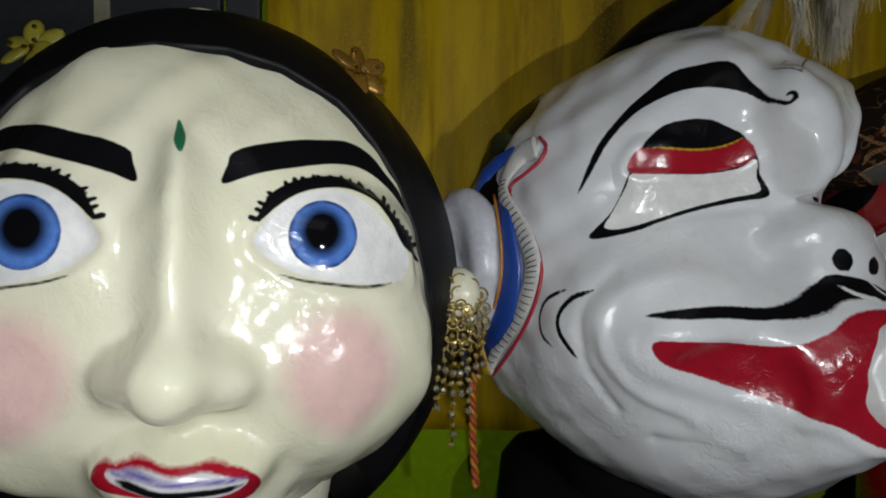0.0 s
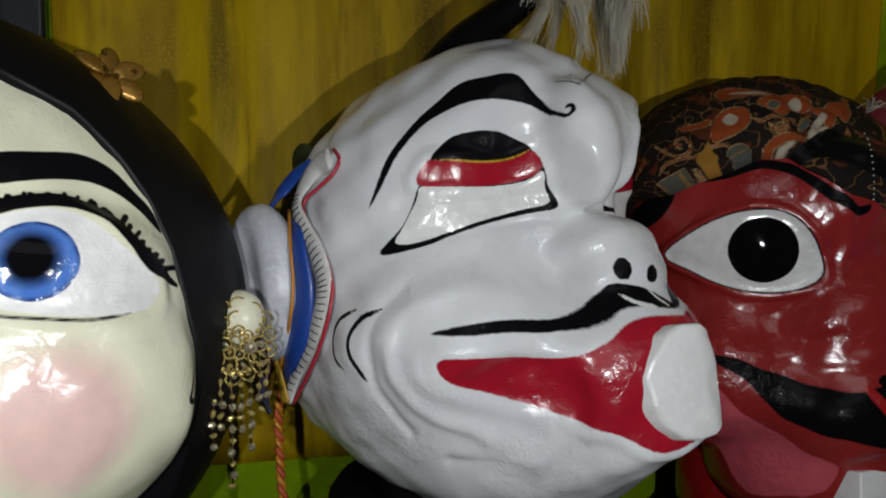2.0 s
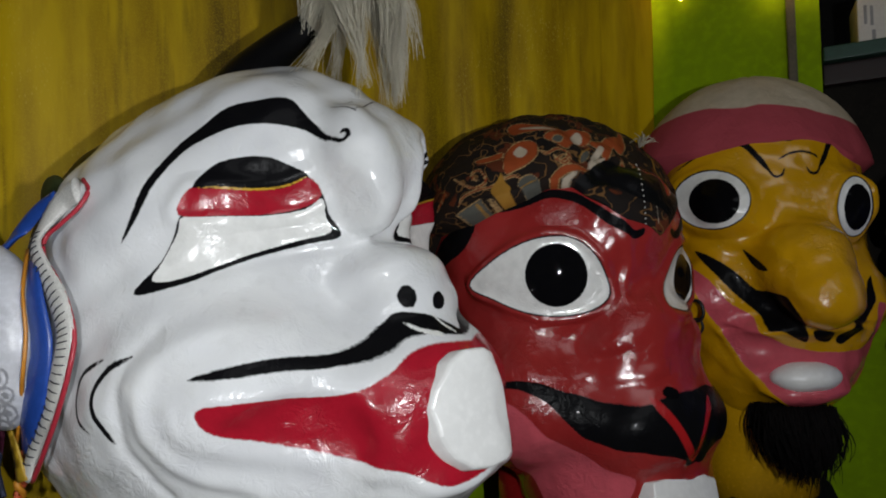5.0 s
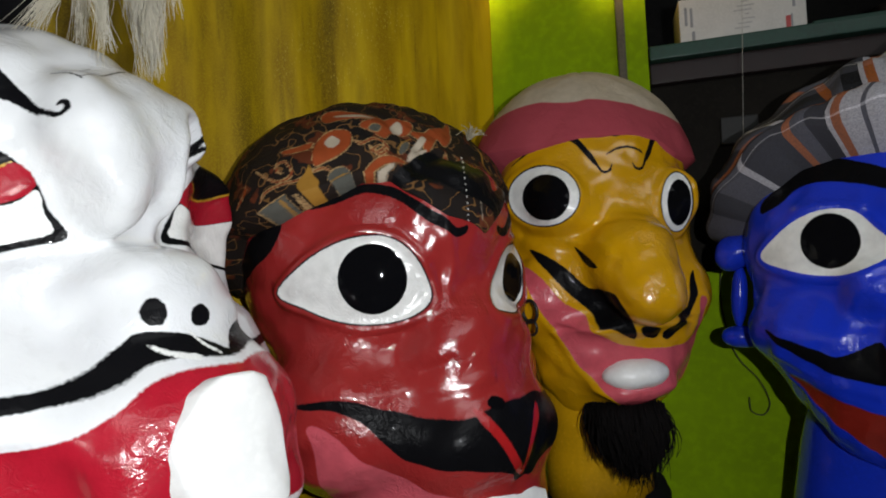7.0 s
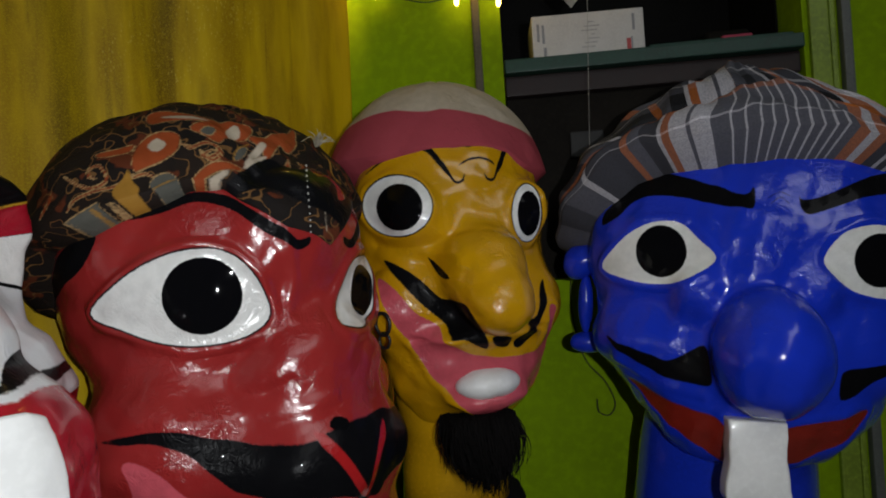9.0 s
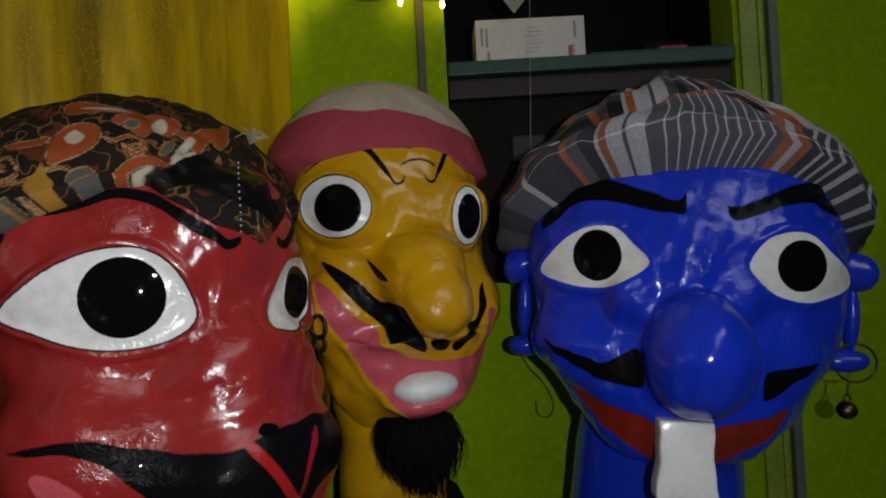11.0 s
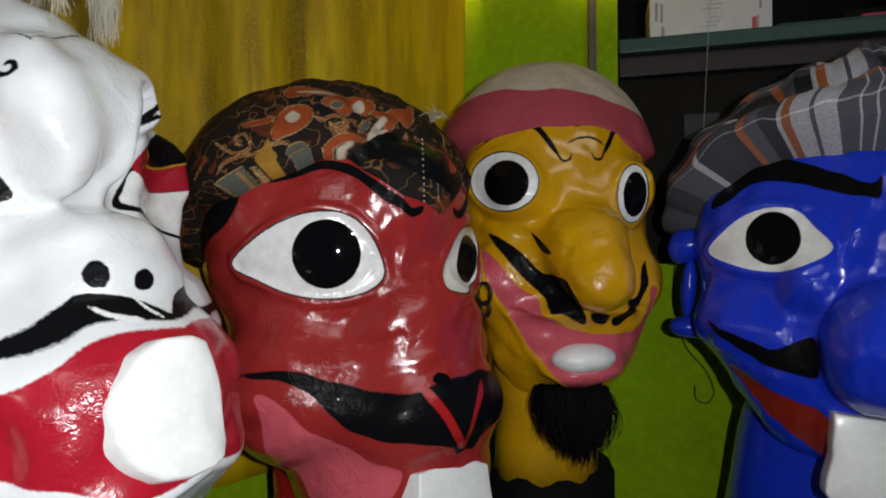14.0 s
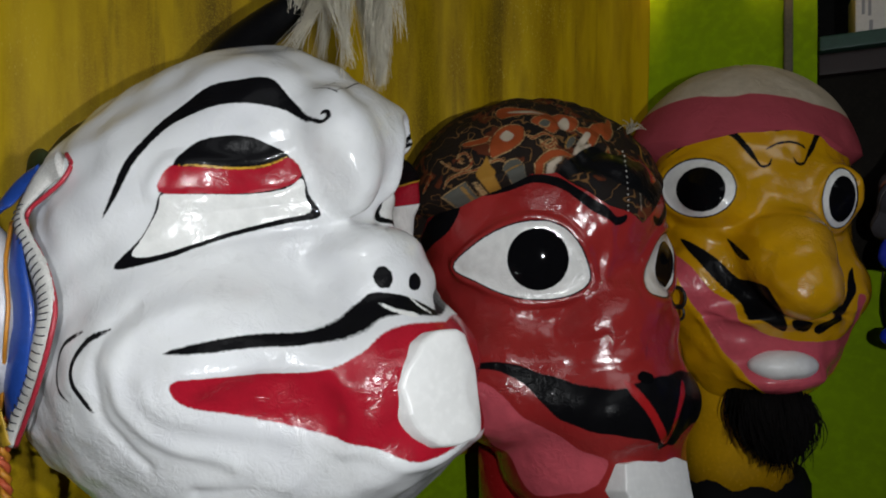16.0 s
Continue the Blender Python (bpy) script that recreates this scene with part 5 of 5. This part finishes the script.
hoop = strands("earring", [(np.stack([.0 * a, .016 * np.cos(a), .02 * np.sin(a)], -1), .0034), (np.stack([.004 + 0 * a, .012 * np.cos(a) + .003, .014 * np.sin(a) - .03], -1), .0028)], black_wire, None, "", 8)
hoop.matrix_world = HEADS["R"][0] @ pose(.195, -.175, -.085)
tagged(hoop, "two linked black wire rings hanging at the red mask's cheek", "earring")
stand("R", 0.86, .17, .16)

# the yellow face with the pink headband
m_y = mask("Y", "giant ochre yellow papier-mache mask with a hooked nose")
moulded_head("Y", m_y, (0.64, 0.325, 0.002), ["pink", "rim", "white", "pupil", "black"], 4, relief=0.8, wobble=0.0012, outline=.0024, lid=.005, lip="pink", rough=0.2, second=(0.55, 0.275, 0.005), crumple=20.0)
band_mat = head_paint("headband_cloth", (0.40, 0.065, 0.085), ["cream"], rough=0.85, second=(0.36, 0.055, 0.075), coat=0.0, wobble=0.0004)
cap_y, cap_az, cap_el, cap_rad = cap("Y", m_y, "headcloth", band_mat, [(-180, 36), (-100, 41), (-71.7, 45.2), (-53.5, 48.1), (-39.5, 50.9), (-15.7, 53.1), (6.4, 53.2), (27.2, 50.6), (43, 44.6), (70, 40), (100, 36), (180, 36)], rows=80, lift=.008,
    shape=lambda a, e, up: .0015 * np.sin(np.radians(a) * 7 + up * .2), label="pink headband round a cream cloth crown")
put_values(cap_y, "cream", np.radians(np.interp(cap_az, [-180, -120, -88, -53, -17, 20, 49, 80, 180], [46, 50, 57, 64, 66.4, 64.4, 58, 51, 46]) - cap_el) * cap_rad)
lump("tooth", (-.005, -.196, -.222), blob((0, 0, 0), (.062, .04, .029)), white_paint, m_y, "single blunt white tooth", n=30, seed=9)
yellow_paint = plain("yellow_gloss_paint", (0.68, 0.36, 0.006), 0.25, 0.15, 16, 0.4, coat=0.3)
lathe("neck", [(-0.50, .115, .10, -.02, -.02), (-0.42, .11, .10, -.02, -.02), (-0.34, .105, .10, -.015, -.02), (-0.27, .13, .11, -.01, -.03), (-0.2, .14, .12, 0, -.03)], yellow_paint, m_y)
tufts = []
for i in range(2600):
    q = rng.uniform(-1, 1, 3)
    root = np.array((-.02 + .06 * q[0], -.185 + .045 * q[1] + .02 * q[0] ** 2, -.275 - .02 * abs(q[2])))
    tip = root + np.array((.012 * rng.normal() - .026 * q[0] - .006, -.018 + .018 * rng.normal(), -.06 - .075 * rng.uniform() * (1 - .5 * abs(q[0]))))
    bend = (root + tip) / 2 + np.array((.016 * q[2] + .025 * q[0], -.018, .0))
    t = np.linspace(0, 1, 6)[:, None]
    tufts.append(((1 - t) ** 2 * root + 2 * t * (1 - t) * bend + t * t * tip, np.linspace(.0016, .0004, 6)))
strands("beard", tufts, plain("black_fur", (0.006, 0.005, 0.005), 0.82), m_y, "shaggy black fur beard", 4)
stand("Y", 0.915, .15, .125)

# the blue face with the plaid headcloth
m_b = mask("B", "giant blue papier-mache mask with a bulbous nose")
moulded_head("B", m_b, (0.010, 0.040, 0.64), ["maroon", "white", "pupil", "black"], 5, lid=.003, lip="maroon", relief=0.8, rough=0.18, second=(0.008, 0.033, 0.55), crumple=16.0)
blue_paint = plain("blue_gloss_paint", (0.010, 0.038, 0.60), 0.22, 0.15, 16, 0.35, coat=0.35)


def stripes(nt, value, stops):
    """Threads of one direction, and painted shade: each stop is where a colour begins, 0 to 1."""
    c = stops[0][1]
    for at, colour in stops[1:]:
        step = add_node(nt, "ShaderNodeMath")
        step.operation = "GREATER_THAN"
        nt.links.new(value, step.inputs[0])
        step.inputs[1].default_value = at
        c = mixed(nt, step.outputs[0], c, colour)
    return c


def plaid():
    m, nt, b = nodes_of("plaid_cotton")
    u, v = (add_node(nt, "ShaderNodeAttribute") for _ in "uv")
    u.attribute_name, v.attribute_name = "weave_u", "weave_v"
    where = texture_coords(nt)
    dark, grey, pale, rust, black = (0.020, 0.021, 0.026), (0.10, 0.10, 0.125), (0.70, 0.68, 0.74), (0.52, 0.14, 0.02), (0.004, 0.004, 0.005)
    across = [(-90, grey), (-82, dark), (-76, grey), (-70, pale), (-68.5, dark), (-58, rust), (-55.5, grey), (-51, black), (-44, pale), (-42, rust), (-38, pale), (-30, grey), (-28, pale), (-19, grey)]
    for at in (-10, -3, 4, 10, 16, 21.5, 27, 32, 37, 41.5):
        across += [(at, pale), (at + 1.1, grey)]
    across += [(46, rust), (50, pale), (53, rust), (56.5, dark)]
    for at in (60, 63.5, 67, 70.5, 74, 78, 82):
        across += [(at, pale), (at + 1.2, dark)]
    # the dark stop at 10.5 is shade of the fold gap, painted in
    along = [(0, grey), (2.6, pale), (3.1, grey), (8.5, rust), (10.5, dark), (13.5, black), (17, grey), (20, pale), (20.8, grey), (25, rust), (27.5, pale), (31, grey), (36, black)]
    c = mixed(nt, 0.42, stripes(nt, u.outputs["Fac"], across), stripes(nt, v.outputs["Fac"], along))
    fine = noise_of(nt, where, 420, 2)
    c = mixed(nt, ramp(nt, fine, 0.35, 0.75), c, mixed(nt, 0.5, c, (0.03, 0.03, 0.035)))
    nt.links.new(c, b.inputs["Base Color"])
    b.inputs["Roughness"].default_value, b.inputs["Specular IOR Level"].default_value = 0.85, 0.2
    bumped(nt, b, [(noise_of(nt, where, 34, 3), 0.6), (fine, 0.2)], 0.003)
    return m


CLOTH_LINE = [(-180, 0), (-110, 0), (-92, 8), (-80, 18), (-69.5, 30.6), (-62, 40), (-50.4, 46.9), (-34.9, 49.7), (-18.8, 52.6), (-1.3, 54.2), (17.3, 54.3), (43, 49), (57.7, 42), (70, 34), (80, 20), (92, 8), (110, 0), (180, 0)]


def fold_line(a):
    """How far above its hem the cloth's first fold ends."""
    return 5 + 9 * np.exp(-(((a + 180) % 360 - 180 - 12) / 48) ** 2)


def wrapped(a, e, up):
    edge = fold_line(a)
    band = .012 * np.clip(up / 3, 0, 1) * (1 / (1 + np.exp((up - edge) * 1.6)))
    second = .009 * np.exp(-((up - edge - 9) / 5) ** 2) - .006 * np.exp(-((up - edge - 1.5) / 1.6) ** 2)
    gather = np.sin(np.radians(a) * 27 + up * .35) * (.0018 + .003 * np.clip((np.abs((a + 180) % 360 - 180) - 45) / 30, 0, 1))
    knot = .022 * np.exp(-((((a + 180) % 360 - 180) + 14) / 14) ** 2 - ((up - 27) / 5) ** 2)
    return band + second + gather + knot + .004 * np.sin(up * .5 + np.radians(a) * 2.3) + .003 * np.sin(np.radians(a) * 11 + up * .25)


cap_b, cap_az, cap_el, cap_rad = cap("B", m_b, "headcloth", plaid(), CLOTH_LINE, rows=110, lift=.006, shape=wrapped, label="grey, black and orange plaid cotton headcloth wrapped in folds")
above = cap_el - np.interp(cap_az, [p for p, _ in CLOTH_LINE], [p for _, p in CLOTH_LINE])
outer_fold = above > fold_line(cap_az)
put_values(cap_b, "weave_u", np.where(outer_fold, (cap_az * 0.8 + above * 0.9 + 64) % 70 - 90, cap_az + 1.2 * np.sin(above * .6)))
put_values(cap_b, "weave_v", np.where(outer_fold, (above - fold_line(cap_az)) * 1.0 + 11 + cap_az * .05, above * 10.5 / fold_line(cap_az)))
for sx, x, z in ((-1, -.300, .018), (1, .345, .017)):
    ear = lump("ear", (x, .0, z), blob((0, 0, 0), (.031, .032, .036)) + blob((sx * -.03, 0, .01), (.03, .03, .03), .02), blue_paint, m_b, n=32)
    lump("ear_stem", (x - sx * .016, .0, z - .085), blob((0, 0, 0), (.016, .022, .062)), blue_paint, ear, n=24)
    lump("ear_lobe", (x - sx * .012, -.004, z - .164), blob((0, 0, 0), (.028, .026, .021)) + blob((sx * -.03, 0, 0), (.03, .02, .02), .02), blue_paint, ear, n=28)
bm = chiselled([(-.046, -.225), (.046, -.225), (.044, -.29), (.052, -.352), (.046, -.36), (-.048, -.358), (-.053, -.35), (-.045, -.29)], -.246, -.2, 0, .002, .005)
bmesh.ops.rotate(bm, cent=(0, -.2, -.225), matrix=Matrix.Rotation(math.radians(-7), 3, "X"), verts=bm.verts)
part("tooth", bm, white_paint, m_b, "long square white tooth", True)
lathe("neck", [(-0.56, .18, .15, -.015, .03), (-0.44, .168, .14, -.015, .02), (-0.34, .16, .14, -.015, .01), (-0.25, .16, .14, 0, 0)], blue_paint, m_b)
stand("B", 0.83, .19, .15)

# brass ring and bell on the blue ear
bell = thing("bell_earring", HEADS["B"][0] @ pose(.335, -.01, -.150), "dull brass ring earring with a round bell", "earring")
a = np.linspace(0, 2 * np.pi, 41)
strands("ring", [(np.stack([.036 * np.cos(a), 0 * a, .036 * np.sin(a)], -1), .0022)], old_brass, bell)
strands("link", [(arc([(-.01, 0, -.035), (-.012, 0, -.05), (-.013, 0, -.062)]), .0022), (np.stack([-.013 + .006 * np.cos(a), 0 * a, -.068 + .006 * np.sin(a)], -1), .002)], old_brass, bell)
lump("bell", (-.013, 0, -.09), blob((0, 0, 0), (.018, .018, .017)), old_brass, bell, n=24, rough=0.0)

# gilt earring of the cream mask: rosette and hanging strands of beads
def bead(bm, p, r):
    bmesh.ops.create_icosphere(bm, subdivisions=1, radius=r, matrix=Matrix.Translation(p))


crystal = plain("pale_crystal", (0.80, 0.70, 0.46), 0.1, 0.3, 90, 0.2, metal=0.8)
pale_gold = plain("pale_gold", (0.62, 0.48, 0.16), 0.2, 0.35, 90, 0.3, metal=0.6)
drop = thing("drop_earring", HEADS["P"][0] @ pose(.293, -.075, -.082), "glittering gilt drop earring with crystal bead strands", "earring")
a = np.linspace(0, 2 * np.pi, 13)
rosette = lump("rosette", (0, .004, 0), blob((0, 0, 0), (.030, .007, .034)), old_brass, drop, n=14)
for ring, count, size, out in ((.037, 14, .0098, 0), (.025, 11, .0088, -.006), (.012, 7, .0072, -.011)):
    for i in range(count):
        t = i / count * 2 * math.pi + ring * 40
        c = np.array((ring * math.cos(t), out - .001 * (i % 2), ring * 1.08 * math.sin(t)))
        r = size * (1 - .12 * (i % 3))
        strands("petal_loop", [(c + np.stack([r * np.cos(a), .002 * np.cos(a + t), r * np.sin(a)], -1), .0014)], pale_gold, rosette, "", 5)
        bm = bmesh.new()
        bmesh.ops.create_icosphere(bm, subdivisions=1, radius=1, matrix=pose(*c, 17 * i, 31 * i, 0) @ Matrix.Diagonal((r * .5, r * .4, r * .62, 1)))
        part("stone", bm, crystal if i % 2 else pale_gold, rosette)
bm = bmesh.new()
bmesh.ops.create_icosphere(bm, subdivisions=2, radius=.0085, matrix=pose(.014, -.014, -.006))
part("stone", bm, crystal, rosette, "large clear stone")
for i, (x, long) in enumerate(((-.034, 2), (-.026, 6), (-.017, 4), (-.006, 9), (.004, 4), (.014, 6), (.024, 3), (.032, 2))):
    spots = [Vector((x + .0012 * math.sin(j * 2 + i), -.010 + .002 * math.sin(j + i), -.036 + .4 * abs(x) - j * .0125)) for j in range(long + 2)]
    hanger = strands("bead_strand", [(np.array([spots[0] + Vector((0, .006, .012))] + spots), .0012)], old_brass, drop, "", 5)
    for j, spot in enumerate(spots):
        bm = bmesh.new()
        large = j % 2 == 1 and j > 1
        bmesh.ops.create_icosphere(bm, subdivisions=1, radius=1, matrix=pose(*spot, 40 * j + 13 * i, 25 * i, 9 * j) @ Matrix.Diagonal((.0056, .0048, .0046, 1) if large else (.0034, .0034, .0052, 1)))
        part("bead", bm, crystal if large else pale_gold, hanger)

# gilt flowers in the hair
amber = plain("amber_gilt", (0.34, 0.18, 0.03), 0.25, 0.4, 40, 0.3, metal=0.5)
leaf_yellow = plain("yellow_gilt_leaf", (0.30, 0.26, 0.03), 0.4, 0.4, 40, 0.3)
for spot, size, colour, tag in (((.172, -.062, .206), .034, amber, "amber gilt flower stuck in the black hair"), ((-.178, -.036, .214), .032, leaf_yellow, "yellow gilt flower stuck in the black hair")):
    flower = thing("hair_flower", HEADS["P"][0] @ pose(*spot, 60, 35 if spot[0] > 0 else -35, 0), tag, "hair ornament")
    for i in range(6):
        t = i * math.pi / 3
        bm = bmesh.new()
        bmesh.ops.create_icosphere(bm, subdivisions=2, radius=1, matrix=pose(size * .6 * math.cos(t), size * .6 * math.sin(t), .004 * (i % 2), 15, 0, math.degrees(t)) @ Matrix.Diagonal((size * .55, size * .34, .004, 1)))
        part("petal", bm, colour, flower, smooth=True)
    bm = bmesh.new()
    for i in range(5):
        bead(bm, (size * (.2 + .5 * (i % 2)) * math.cos(i * 2.4), size * (.2 + .5 * (i % 2)) * math.sin(i * 2.4), .008), .0032)
    part("stamens", bm, gold_metal, flower)

# brown gilt leaves lying along the hairline
brown_gilt = plain("brown_gilt_leaf", (0.10, 0.04, 0.012), 0.35, 0.5, 60, 0.4, metal=0.4)
for i, (a, up) in enumerate(((18, 57), (24, 54.5), (31, 53.5), (36, 50), (42, 47.5), (45, 43), (50, 39), (52, 35), (55, 31))):
    w = ways_of(np.array([a]), np.array([up]))
    spot = Vector(w[0] * (reach(w, CAPS["P"])[0] + .004))
    bm = bmesh.new()
    bmesh.ops.create_icosphere(bm, subdivisions=2, radius=1, matrix=Matrix.Diagonal((.012 - .003 * (i % 3), .0045 + .001 * (i % 2), .0014, 1)))
    for v in bm.verts:
        v.co.y *= 1 - .5 * max(0, v.co.x / .012)
        v.co.z += .12 * v.co.y + 12 * v.co.x ** 2
    leaf = part("hair_leaf", bm, brown_gilt, None, smooth=True)
    leaf.matrix_world = HEADS["P"][0] @ Matrix.Translation(spot) @ Vector(w[0]).to_track_quat("Z", "X").to_matrix().to_4x4() @ pose(0, 0, 0, 0, 0, 40 + 37 * i)
    tagged(leaf, "small brown gilt leaf lying on the black hair", "hair ornament", "hair leaves")

# ---- string lights, thread and wire on the slanting wall ----
def on_side(points):
    return [tuple(SIDE @ Vector(p)) for p in points]


led = bpy.data.materials.new("warm_bulb")
led.use_nodes = True
led.node_tree.nodes["Principled BSDF"].inputs["Emission Color"].default_value = (1.0, 0.62, 0.10, 1)
led.node_tree.nodes["Principled BSDF"].inputs["Emission Strength"].default_value = 14
string = thing("string_lights", Matrix.Identity(4), "string of tiny warm yellow lights on the green wall", "string lights")
strands("wire", [(arc(on_side([(-.05, -.03, 2.09), (.09, -.03, 2.066), (.2, -.03, 2.03), (.285, -.03, 2.034), (.384, -.03, 2.02), (.5, -.03, 2.06), (.75, -.03, 2.10)])), .0012)], plain("green_wire", (0.02, 0.05, 0.02), 0.5), string, "", 6)
for p in ((-.05, -.03, 2.085), (.09, -.03, 2.058), (.284, -.03, 2.022), (.383, -.03, 2.010), (.62, -.03, 2.075)):
    bm = bmesh.new()
    bmesh.ops.create_icosphere(bm, subdivisions=2, radius=1, matrix=SIDE @ Matrix.Translation(p) @ Matrix.Diagonal((.006, .006, .010, 1)))
    part("bulb", bm, led, string, "glowing warm bulb", True)
for p, watts in (((-.03, -.08, 2.10), 0.85), ((.33, -.06, 2.05), 0.10)):
    data = bpy.data.lights.new("string_glow", "POINT")
    data.energy, data.color, data.shadow_soft_size = watts, (1.0, 0.60, 0.14), 0.02
    new("string_glow", data).location = SIDE @ Vector(p)

thread = strands("thread", [(on_side([(.59, -.05, 2.3), (.584, -.06, 1.98), (.575, -.06, 1.80), (.565, -.06, 1.60)]), .0006)], plain("pale_thread", (0.4, 0.38, 0.34), 0.6), None, "", 5)
tagged(thread, "thin pale thread hanging before the cabinet", "thread")
bm = bmesh.new()
rim = [bm.verts.new(SIDE @ Vector(p)) for p in ((.515, -.01, 2.04), (.595, -.012, 2.035), (.553, -.014, 1.985))]
face = bm.faces.new(rim)
bmesh.ops.solidify(bm, geom=[face], thickness=0.001)
tagged(part("paper_pennant", bm, plain("white_paper", (0.6, 0.58, 0.55), 0.7), None), "small white paper pennant hanging by a corner", "pennant")
wire = strands("wall_wire", [(arc(on_side([(.512, -.006, 1.36), (.508, -.006, 1.27), (.53, -.008, 1.16), (.575, -.008, 1.10), (.594, -.008, 1.05), (.58, -.008, 1.022), (.556, -.008, 1.03), (.553, -.008, 1.06)])), .0016)], plain("dark_wire", (0.03, 0.035, 0.01), 0.6), None, "", 6)
tagged(wire, "thin dark wire looping down the green wall", "wire")
